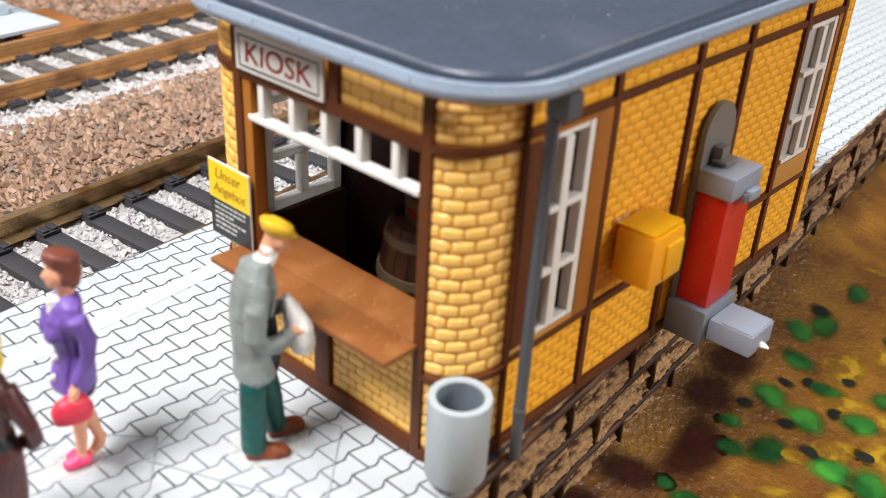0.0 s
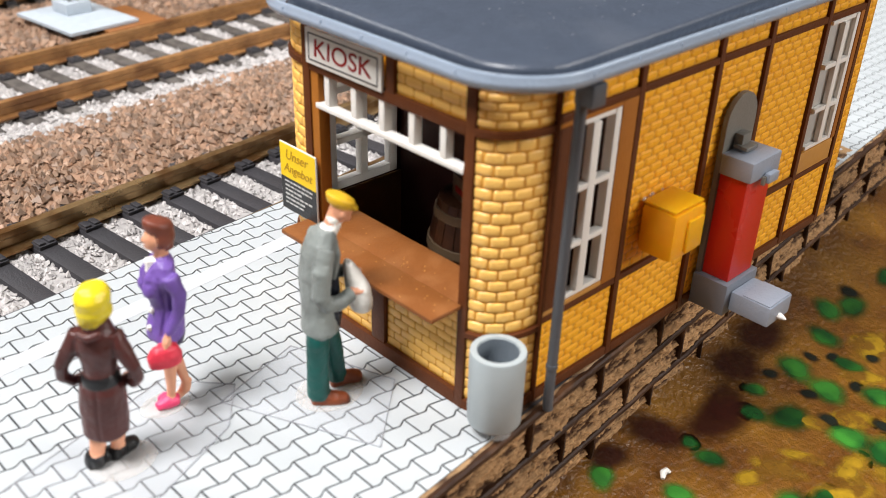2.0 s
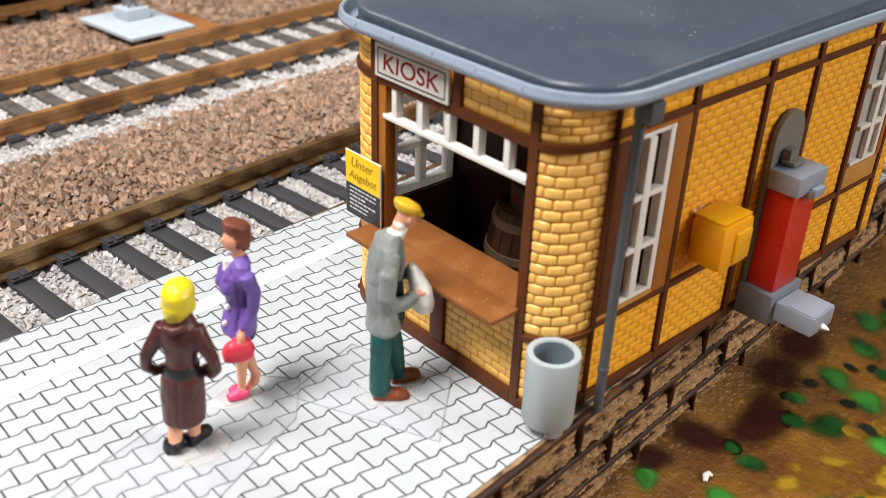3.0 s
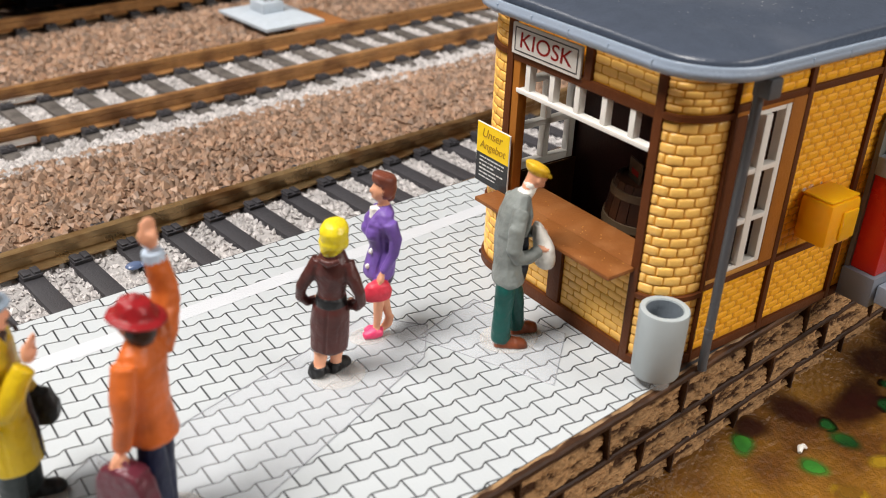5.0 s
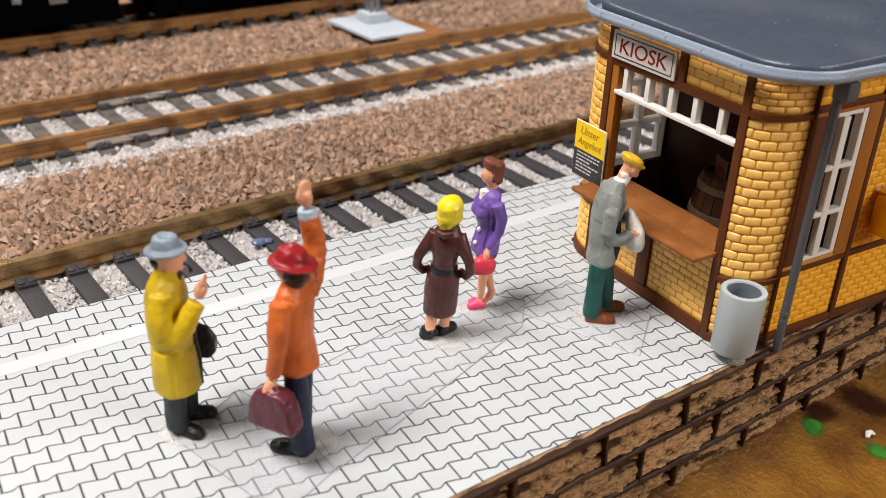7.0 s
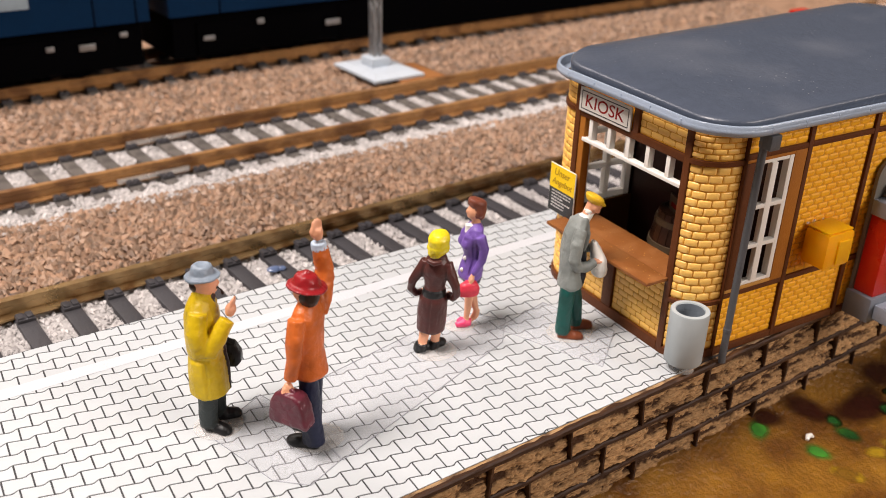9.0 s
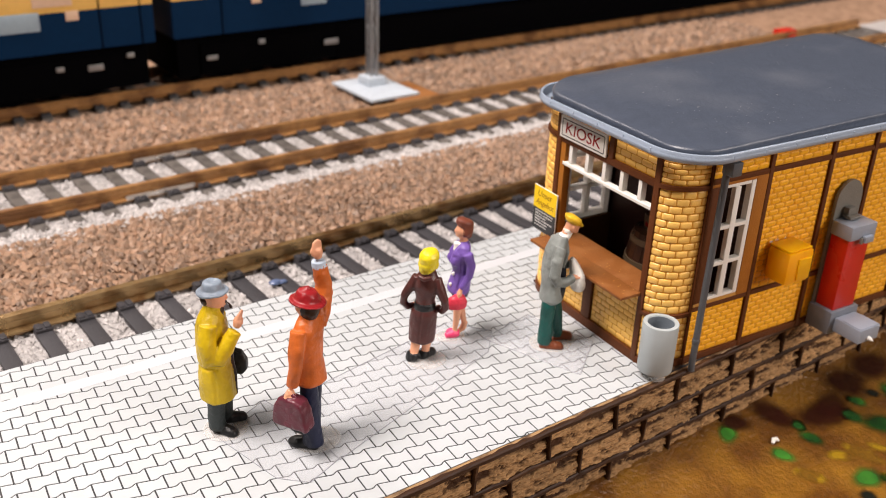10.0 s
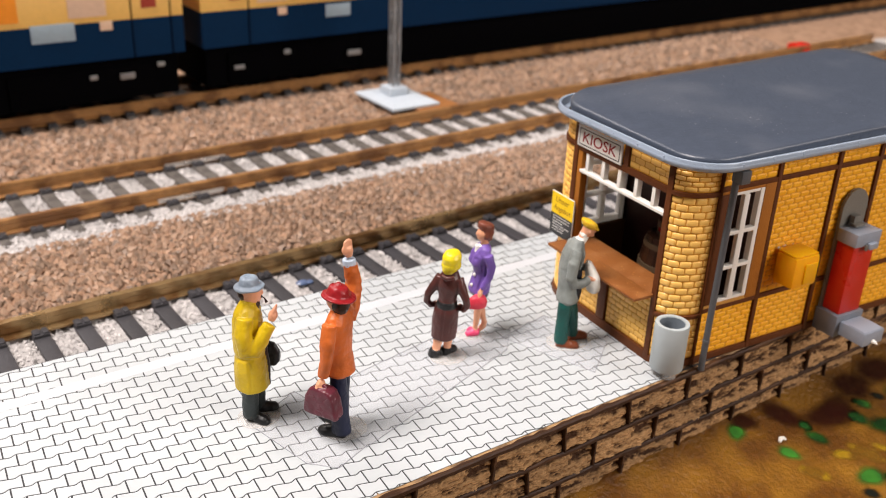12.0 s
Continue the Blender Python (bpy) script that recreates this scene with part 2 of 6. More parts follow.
def part(name, bm, mats, parent=None, label="", at=(0, 0, 0), turn=0.0, smooth=40, kind=""):
    data = bm if isinstance(bm, bpy.types.Mesh) else mesh_of(name, bm, mats, smooth)
    ob = new(name, data)
    ob.matrix_local = pose(at[0] * K, at[1] * K, at[2] * K, 0, 0, turn)
    if parent:
        ob.parent = parent
    return tagged(ob, label, "", "", kind)


def setting(name, bm, mats, label, category="", smooth=40, kind="structure"):
    return tagged(part(name, bm, mats, smooth=smooth), label, category, "", kind)


def box(bm, x0, x1, y0, y1, z0, z1, bevel=0.0, mi=0, m=None):
    made = bmesh.ops.create_cube(bm, size=1, matrix=Matrix.LocRotScale(((x0 + x1) / 2, (y0 + y1) / 2, (z0 + z1) / 2), None, (x1 - x0, y1 - y0, z1 - z0)))
    vs = made["verts"]
    faces = {f for v in vs for f in v.link_faces}
    for f in faces:
        f.material_index = mi
    if bevel:
        es = list({e for v in vs for e in v.link_edges})
        out = bmesh.ops.bevel(bm, geom=es, offset=bevel, segments=2, affect="EDGES", profile=0.6, clamp_overlap=True)
        vs = list({v for f in out["faces"] for v in f.verts} | {v for v in vs if v.is_valid})
    if m is not None:
        bmesh.ops.transform(bm, matrix=m, verts=[v for v in vs if v.is_valid])
    return vs


def boxed(*a, **k):
    bm = bmesh.new()
    box(bm, *a, **k)
    return bm


def loft(bm, rings, mi=0, caps=True, closed=True):
    rows = [[bm.verts.new(p) for p in r] for r in rings]
    n = len(rows[0])
    for a, b in zip(rows, rows[1:]):
        for i in range(n if closed else n - 1):
            j = (i + 1) % n
            bm.faces.new((a[i], a[j], b[j], b[i])).material_index = mi
    if caps and closed:
        bm.faces.new(rows[0][::-1]).material_index = mi
        bm.faces.new(rows[-1]).material_index = mi
    return rows


def oval(x, y, z, rx, ry, n=16, tilt=0.0, power=1.0):
    pts = []
    for i in range(n):
        a = 2 * math.pi * i / n
        c, s = math.cos(a), math.sin(a)
        c, s = math.copysign(abs(c) ** power, c), math.copysign(abs(s) ** power, s)
        pts.append((x + rx * c, y + ry * s, z + tilt * rx * c))
    return pts


def limb(bm, pts, radii, mi=0, n=10):
    """A round, tapering tube along a path."""
    pts = [Vector(p) for p in pts]
    rings = []
    for i, p in enumerate(pts):
        d = (pts[min(i + 1, len(pts) - 1)] - pts[max(i - 1, 0)]).normalized()
        a = d.orthogonal().normalized() if i == 0 else (a - d * a.dot(d)).normalized()
        b = d.cross(a)
        r = radii[i] if isinstance(radii, (list, tuple)) else radii
        rings.append([p + r * (math.cos(2 * math.pi * k / n) * a + math.sin(2 * math.pi * k / n) * b) for k in range(n)])
    loft(bm, rings, mi)


def ball(bm, c, r, mi=0, n=14, m=6, squash=None):
    rings = []
    for i in range(1, m):
        a = math.pi * i / m
        rings.append(oval(c[0], c[1], c[2] - r[2] * math.cos(a), r[0] * math.sin(a), r[1] * math.sin(a), n))
    loft(bm, rings, mi)


def round_rect(x0, x1, y0, y1, r, n=8):
    pts = []
    for cx, cy, a0 in ((x1 - r, y1 - r, 0), (x0 + r, y1 - r, 90), (x0 + r, y0 + r, 180), (x1 - r, y0 + r, 270)):
        for i in range(n + 1):
            a = radians(a0 + 90 * i / n)
            pts.append((cx + r * math.cos(a), cy + r * math.sin(a)))
    return pts


def letters(words, size, mat, name, parent, m, thick=0.004, slant=0.0, bold=0.0):
    cu = bpy.data.curves.new(name, "FONT")
    cu.body, cu.size, cu.extrude, cu.align_x, cu.align_y = words, size * K, thick * K, "CENTER", "CENTER"
    cu.shear = slant
    cu.offset = bold * K
    tmp = new("lettering", cu)
    data = bpy.data.meshes.new_from_object(tmp.evaluated_get(bpy.context.evaluated_depsgraph_get()))
    bpy.data.objects.remove(tmp)
    data.materials.clear()
    data.materials.append(mat)
    ob = new(name, data)
    ob.matrix_local = m
    ob.parent = parent
    return ob


def facing_front(x, y, z):
    """Upright, read from -x: the writing runs towards -y."""
    return Matrix(((0, 0, -1, x * K), (-1, 0, 0, y * K), (0, 1, 0, z * K), (0, 0, 0, 1)))

# ---------------------------------------------------------------- lines of the plan
A_TRACK = 6.3
TRACK_F, TRACK_2, TRACK_3 = 7.72, 15.5, 23.8
GAUGE = 2.5
CA, SA = math.cos(radians(A_TRACK)), math.sin(radians(A_TRACK))


def rail_xy(s, d):
    return s * CA - d * SA, s * SA + d * CA


def front_line(x):
    return -0.16 + 0.09 * x


def far_line(x):
    return 6.02 + 0.075 * x


def bed_height(d):
    h = -0.88
    for c, w, up in ((11.6, 2.0, 0.26), (19.2, 2.4, 0.32), (31.0, 4.0, 0.3)):
        h += up * max(0.0, 1 - ((d - c) / w) ** 2) ** 0.6 if abs(d - c) < w else 0.0
    return h


def painted_height(x, y):
    out = front_line(x) - y
    return -1.68 + 0.012 * x - 1.1 * (1 - math.exp(-0.42 * max(out, -0.5)))


# ---------------------------------------------------------------- ground
def grounds():
    bm = bmesh.new()
    xs = [-24 + 0.5 * i for i in range(141)]
    rows = []
    for j in range(60):
        f = (j / 59) ** 2
        row = []
        for x in xs:
            y = front_line(x) + 0.6 - 22 * f
            z = painted_height(x, y) + 0.05 * noise.noise((x * 0.5, y * 0.5, 3.0))
            row.append(bm.verts.new((x, y, z)))
        rows.append(row)
    for a, b in zip(rows, rows[1:]):
        for i in range(len(xs) - 1):
            bm.faces.new((a[i], b[i], b[i + 1], a[i + 1]))
    setting("ground", bm, GRASS, "glossy ochre-brown painted ground with yellowish patches", "ground")
    bm = bmesh.new()
    rows = []
    for j in range(180):
        d = 5.2 + 0.25 * j
        row = []
        for i in range(160):
            s = -26 + 0.52 * i
            x, y = rail_xy(s, d)
            row.append(bm.verts.new((x, y, bed_height(d) + 0.05 * noise.noise((x * 1.3, y * 1.3, 0)))))
        rows.append(row)
    for a, b in zip(rows, rows[1:]):
        for i in range(len(a) - 1):
            bm.faces.new((a[i], a[i + 1], b[i + 1], b[i]))
    bm.faces.ensure_lookup_table()
    for n, f in enumerate(bm.faces):
        d = 5.2 + 0.25 * (n // 159)
        f.material_index = 1 if -2.7 < d - TRACK_F < 1.2 or -3.1 < d - TRACK_2 < 1.2 else 0
    setting("track_bed", bm, [SOIL, BALLAST_BED], "brown gravel bed with grey ballast along the tracks", "ground")


grounds()


def pebbles(name, n, lo, hi, size, mat, label, s0, s1, lift, seed, sky=None):
    """Loose stones scattered over the bed, as one mesh."""
    rng = np.random.default_rng(seed)
    base = np.array([(1, 0, 0), (0, 1, 0), (-1, 0, 0), (0, -1, 0), (0, 0, 0.9), (0, 0, -0.9)], float)
    tri = np.array([(0, 1, 4), (1, 2, 4), (2, 3, 4), (3, 0, 4), (1, 0, 5), (2, 1, 5), (3, 2, 5), (0, 3, 5)])
    s = rng.uniform(s0, s1, n)
    d = rng.uniform(lo, hi, n)
    x, y = s * CA - d * SA, s * SA + d * CA
    z = np.array([bed_height(v) for v in d]) + lift
    r = size * (0.5 + 1.3 * rng.uniform(0, 1, n) ** 2)
    v = base[None] * r[:, None, None] * rng.uniform(0.6, 1.25, (n, 6, 1))
    a = rng.uniform(0, 6.28, n)
    c, si = np.cos(a)[:, None], np.sin(a)[:, None]
    vx, vy = v[..., 0] * c - v[..., 1] * si, v[..., 0] * si + v[..., 1] * c
    t = rng.uniform(-0.8, 0.8, (n, 1))
    vz = v[..., 2] * np.cos(t) + vx * np.sin(t)
    pts = np.stack([vx + x[:, None], vy + y[:, None], vz + z[:, None]], -1).reshape(-1, 3) * K
    faces = (tri[None] + 6 * np.arange(n)[:, None, None]).reshape(-1, 3)
    data = bpy.data.meshes.new(name)
    data.from_pydata(pts.tolist(), [], faces.tolist())
    data.materials.append(mat)
    return tagged(new(name, data), label, "gravel", "", "stuff")


pebbles("gravel", 17000, 9.15, 12.7, 0.08, GRAVEL, "coarse light brown gravel heaped between two tracks", -14, 18, 0.02, 3)
pebbles("gravel", 13000, 16.95, 22.0, 0.10, GRAVEL, "coarse light brown gravel before the coaches", -14, 28, 0.02, 4)
pebbles("gravel", 2600, 26.5, 40.0, 0.16, GRAVEL, "brown gravel in the distance", 2, 50, 0.02, 8)
pebbles("ballast", 12000, TRACK_F - 2.3, TRACK_F + 1.15, 0.05, BALLAST, "fine light grey ballast between dark sleepers", -13, 10, 0.015, 5)
pebbles("ballast", 19000, TRACK_2 - 3.2, TRACK_2 + 1.2, 0.055, BALLAST, "fine light grey ballast round the rusty track", -13, 22, 0.015, 6)


def dabs(name, mat, spots, extra, label, seed, thick=(0.0, 0.4, 0.95), flat=1.0, group=""):
    """Dabs of paint: low rounded lenses that lie on the ground."""
    rng = random.Random(seed)
    spots = list(spots)
    for _ in range(extra):
        x = rng.uniform(8.2, 16)
        spots.append((x, front_line(x) - rng.uniform(0.9, 6), rng.uniform(0.15, 0.35)))
    bm, pieces = bmesh.new(), 0
    for x, y, r in spots:
        q, turn = rng.uniform(0.5, 0.8) * flat, rng.uniform(-0.9, 0.0)
        rings = []
        for f, h in ((1.4, 0.004), (1.0, 0.007), (0.6, 0.012), (0.3, 0.016)):
            ring = []
            for k in range(30):
                a = 2 * math.pi * k / 30
                w = 1 + 0.09 * math.sin(2 * a + turn * 3) + 0.05 * math.sin(3 * a + x) + 0.06 * noise.noise((3 * math.cos(a), 3 * math.sin(a), x * 3))
                px, py = r * f * w * math.cos(a), r * f * w * q * math.sin(a)
                gx, gy = x + px * math.cos(turn) - py * math.sin(turn), y + px * math.sin(turn) + py * math.cos(turn)
                ring.append((gx, gy, painted_height(gx, gy) + 0.05 * noise.noise((gx * 0.5, gy * 0.5, 3.0)) + h))
            rings.append(ring)
        loft(bm, rings)
        pieces += 1
        if group or pieces == len(spots):
            data = mesh_of(name, bm, mat, 70)
            bm = bmesh.new()
            data.attributes.new("thick", "FLOAT", "POINT").data.foreach_set("value", ([thick[0]] * 30 + [thick[1]] * 30 + [thick[2]] * 60) * (1 if group else pieces))
            tagged(part(name, data, None), label, "paint dab" if group else "paint", group, "" if group else "stuff")


dabs("green_dab", LEAF, ((1.98, -0.30, 0.20), (3.66, -0.95, 0.25), (6.5, -0.72, 0.30), (6.55, -1.3, 0.30), (5.45, -1.22, 0.40), (5.9, -2.0, 0.32), (2.75, -1.03, 0.24), (8.43, -0.3, 0.28),
                          (5.0, -0.85, 0.26), (7.45, -1.2, 0.30), (7.7, -0.62, 0.28), (3.62, -0.62, 0.14), (3.95, -2.1, 0.34), (4.5, -2.35, 0.28), (5.45, -0.6, 0.20), (7.2, -1.9, 0.36), (6.05, -2.5, 0.34), (9.0, -0.5, 0.36), (8.1, -2.0, 0.34)),
     16, "glossy green dab of paint on the ochre ground", 11, group="green dabs on the ground")
dabs("dark_dab", DARK_DAB, ((6.0, -0.56, 0.17), (6.2, -1.15, 0.17), (5.98, -1.62, 0.17), (7.0, -0.74, 0.13), (7.36, -0.95, 0.14), (3.6, -2.4, 0.18), (8.0, -1.36, 0.15), (6.6, -2.23, 0.18), (7.05, -1.52, 0.14)),
     10, "small black dab of paint on the ochre ground", 12, group="black dabs on the ground")


# maroon ground with the machine's reflection and the kiosk's shadow painted in
dabs("maroon_stain", MAROON, ((4.35, -0.62, 0.62), (4.75, -0.50, 0.5), (3.3, -0.25, 0.50), (5.6, -0.15, 0.55), (2.3, -0.15, 0.35), (6.6, 0.0, 0.6)), 0, "dark maroon patches at the foot of the wall, shadow and reflection painted in", 14, (0.0, 0.35, 0.8), 0.8)
dabs("yellow_patches", YELLOW_PATCH, ((3.9, -1.5, 0.30), (4.4, -1.65, 0.36), (4.9, -1.75, 0.30), (5.3, -2.3, 0.4), (4.8, -2.5, 0.5), (5.7, -1.5, 0.30), (6.3, -1.85, 0.36), (7.4, -1.5, 0.40), (6.9, -2.5, 0.5), (6.0, -3.0, 0.6), (7.6, -2.3, 0.5), (8.3, -1.2, 0.5), (8.6, -2.8, 0.6), (5.2, -3.4, 0.6), (9.3, -1.6, 0.5), (2.9, -1.6, 0.3)),
     14, "yellow ochre brush marks on the painted ground", 15, (0.0, 0.4, 0.75), 0.6)


def white_crumb():
    th = thing("white_crumb", (2.8, -0.76, painted_height(2.8, -0.76)), "small white crumb lying on the ground", "crumb")
    bm = bmesh.new()
    limb(bm, [(-0.08, -0.03, 0.03), (0.0, 0.02, 0.06), (0.07, 0.02, 0.05), (0.10, -0.03, 0.03)], [0.03, 0.05, 0.045, 0.02], n=8)
    part("crumb", bm, WHITE, th)


white_crumb()


# ---------------------------------------------------------------- platform with its retaining wall
def clip(poly, inside, cut):
    out = []
    for a, b in zip(poly, poly[1:] + poly[:1]):
        if inside(a):
            out.append(a)
        if inside(a) != inside(b):
            out.append(cut(a, b))
    return out


def line_cut(f):
    def cut(a, b):
        ga, gb = a[1] - f(a[0]), b[1] - f(b[0])
        t = ga / (ga - gb)
        return a[0] + t * (b[0] - a[0]), a[1] + t * (b[1] - a[1])
    return cut


TW, TD, GAP = 0.382, 0.2755, 0.0125


def wave(u):
    u = u % TW
    a = 0.72 * TW
    if u < a:
        return -0.055 * (u / a) ** 1.2
    q = (u - a) / (TW - a)
    return -0.055 * (1 - (3 * q * q - 2 * q ** 3))


def tile_outline():
    top, low = [], []
    for k in range(11):
        u = TW * k / 10
        x = min(max(u, GAP), TW - GAP)
        top.append((x, wave(u if k < 10 else TW - 1e-6) - GAP))
        low.append((x, wave(u + TW / 2) - TD + GAP))
    return low + top[::-1]


def slab(bm, poly, z0, z1):
    low = [bm.verts.new((x, y, z0)) for x, y in poly]
    top = [bm.verts.new((x, y, z1)) for x, y in poly]
    bm.faces.new(top)
    n = len(poly)
    for i in range(n):
        bm.faces.new((low[i], low[(i + 1) % n], top[(i + 1) % n], top[i]))


def platform():
    bm = bmesh.new()
    xs = [-18 + 1.0 * i for i in range(55)]
    loop = [(x, front_line(x) + 0.01) for x in xs] + [(x, far_line(x)) for x in xs[::-1]]
    inner = [(x, front_line(x) + 0.34) for x in xs] + loop[len(xs):]
    low = [bm.verts.new((x, y, -1.4)) for x, y in inner]
    under = [bm.verts.new((x, y, -0.05)) for x, y in inner]
    top = [bm.verts.new((x, y, -0.010)) for x, y in loop]
    n, k = len(loop), len(xs)
    for i in range(k - 1):
        bm.faces.new((top[i], top[i + 1], top[n - 2 - i], top[n - 1 - i]))
    for i in range(n):
        bm.faces.new((low[i], low[(i + 1) % n], under[(i + 1) % n], under[i]))
        bm.faces.new((under[i], under[(i + 1) % n], top[(i + 1) % n], top[i]))
    deck = setting("pavement", bm, TILE_JOINT, "station platform paved with white interlocking stones and dark joints", "platform", 0)
    shape = tile_outline()
    bm = bmesh.new()
    slab(bm, shape, -0.010, 0.0)
    whole = mesh_of("paving_stone", bm, TILE, 0)
    rest = bmesh.new()
    jy = 1.84
    jx = -4.46
    inside_front = lambda p: p[1] >= front_line(p[0]) + 0.014
    inside_far = lambda p: p[1] <= far_line(p[0]) - 0.03
    for r in range(-26, 28):
        y = jy - r * TD
        off = (jx + (TW / 2) * (r % 2)) % TW
        for c in range(-44, 92):
            x = c * TW + off
            if (0.35 < x < 7.4 and 0.5 < y < 3.6) or (x > 0.02 and y < 0.6):
                continue
            poly = [(x + px, y + py) for px, py in shape]
            cutup = clip(poly, inside_front, line_cut(lambda q: front_line(q) + 0.014))
            cutup = clip(cutup, inside_far, line_cut(lambda q: far_line(q) - 0.03)) if len(cutup) > 2 else cutup
            if len(cutup) < 3:
                continue
            if len(cutup) == len(poly) and cutup[0] == poly[0] and -6.6 < x < 0.1 and -0.8 < y < 3.5:
                part("paving_stone", whole, None, deck, at=(x, y, 0))
            else:
                slab(rest, cutup, -0.010, 0.0)
    part("paving", rest, TILES_JOINED, deck, "white interlocking paving stones", smooth=0, kind="stuff")
    bm = bmesh.new()
    rows = []
    for i in range(90):
        x = 0.22 + 0.12 * i
        rows.append([bm.verts.new((x, front_line(x) - 0.02 + 0.62 * j / 6, 0.004 + 0.03 * noise.noise((x * 5, j * 1.1, 7)) - 0.05 * (j == 0))) for j in range(7)])
    for a, b in zip(rows, rows[1:]):
        for j in range(6):
            bm.faces.new((a[j], b[j], b[j + 1], a[j + 1]))
    part("stone_ledge", bm, LEDGE, deck, "rough brown stone ledge beside the kiosk", smooth=30)
    # the line of plain white along the platform
    bm = bmesh.new()
    for x in range(-17, 36):
        q = [(x, 4.80 + 0.078 * x), (x + 1, 4.80 + 0.078 * (x + 1)), (x + 1, 5.08 + 0.078 * (x + 1)), (x, 5.08 + 0.078 * x)]
        bm.faces.new([bm.verts.new((a, b, 0.004)) for a, b in q])
    part("safety_line", bm, STRIPE, deck, "plain white line along the platform", smooth=0)
    return deck


platform()


def retaining_wall():
    ang = math.degrees(math.atan(0.09))
    back = bmesh.new()
    box(back, -17, 36, 0.24, 0.48, -3.2, -0.06)
    base = setting("retaining_wall", back, MORTAR, "rough brown stone retaining wall below the platform", "wall", 0)
    base.matrix_world = pose(0, -0.16 * K, 0, 0, 0, ang)
    LONG_STONE, COURSE, FIRST = 1.53, 0.60, -0.085
    kinds = []
    for v in range(7):
        bm = bmesh.new()
        L, H = LONG_STONE - 0.02, COURSE - 0.01
        nx, nz = 84, 34
        grid, hollow_tone = [], []
        for j in range(nz + 1):
            row = []
            for i in range(nx + 1):
                u, w = i / nx, j / nz
                # rough hewn: ledges drawn out along the course, set back under the upper joint
                p = Vector((u * 5.5 + 11 * v, w * 6.0, 0))
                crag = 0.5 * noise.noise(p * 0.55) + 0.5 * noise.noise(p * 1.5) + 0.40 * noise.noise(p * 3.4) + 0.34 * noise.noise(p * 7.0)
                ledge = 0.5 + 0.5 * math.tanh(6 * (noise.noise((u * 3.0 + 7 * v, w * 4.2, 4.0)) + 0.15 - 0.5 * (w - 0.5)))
                hollow_tone.append(0.78 - 0.42 * ledge - 0.75 * crag)
                d = -0.085 + 0.075 * (1 - w) + 0.065 * crag + 0.055 * ledge
                d *= min(1.0, min(u, 1 - u) * L / 0.06 + 0.3)
                row.append(bm.verts.new(((u - 0.5) * L, -d, (w - 0.5) * H)))
            grid.append(row)
        for a, b in zip(grid, grid[1:]):
            for i in range(nx):
                bm.faces.new((a[i], a[i + 1], b[i + 1], b[i]))
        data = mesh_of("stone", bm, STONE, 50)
        data.attributes.new("hollow_tone", "FLOAT", "POINT").data.foreach_set("value", hollow_tone)
        kinds.append(data)
    rng = random.Random(5)
    ribs = bmesh.new()

    def rib(pts, wide, seed):
        """A rough raised joint: flat-faced and uneven along its edges."""
        rings = []
        for k, (x, y, z, flat) in enumerate(pts):
            r = wide * (1 + 0.30 * noise.noise((k * 0.45, seed, 2)) + 0.15 * noise.noise((k * 1.3, seed, 4)))
            q = wide * (1 + 0.30 * noise.noise((k * 0.45, seed, 9)) + 0.15 * noise.noise((k * 1.3, seed, 7)))
            out = 0.055 + 0.02 * noise.noise((k * 0.3, seed, 5))
            side = ((0.10, r), (-out * 0.6, r), (-out, 0.55 * r), (-out, -0.5 * q), (-out * 0.5, -q), (0.10, -q))
            rings.append([(x, y + a, z + b) if flat else (x + b, y + a, z) for a, b in side])
        loft(ribs, rings)
    for c in range(4):
        top = FIRST - COURSE * c
        z = top - COURSE / 2
        pts = [(x * 0.16 - 17, -0.04, top + 0.022 * noise.noise((x * 0.3, c, 5)) + 0.012 * noise.noise((x * 1.1, c, 8)), True) for x in range(330)]
        rib(pts, 0.058 if c == 0 else 0.050, 3 * c)
        s = -15.53 + (0.5 * LONG_STONE if c % 2 else 0.0)
        while s < 26:
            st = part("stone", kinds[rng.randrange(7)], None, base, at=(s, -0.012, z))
            st.scale = (1.0, rng.uniform(0.85, 1.15), 1.0)
            x = s + LONG_STONE / 2
            lean = rng.uniform(-0.05, 0.05)
            rib([(x + lean * (k / 6 - 0.5), -0.03, top - COURSE * k / 6, False) for k in range(7)], rng.uniform(0.028, 0.040), s * 1.7 + c)
            s += LONG_STONE
    part("mortar", ribs, MORTAR, base, "dark raised mortar ribs", smooth=25)
    # rough sloping lip between the paving and the first joint
    bm = bmesh.new()
    rows = []
    for i in range(420):
        x = -17 + 0.125 * i
        w = 0.02 * noise.noise((x * 2.2, 1, 1))
        rows.append([bm.verts.new((x, y, z)) for y, z in ((0.12, -0.012), (0.012, -0.012 + 0.4 * w), (-0.03 + w, -0.03 + 0.5 * w), (-0.05 + w, -0.06), (0.0, -0.12))])
    for a, b in zip(rows, rows[1:]):
        for j in range(4):
            bm.faces.new((a[j], b[j], b[j + 1], a[j + 1]))
    part("stone_lip", bm, LEDGE, base, "worn ochre stone lip", smooth=40)


retaining_wall()


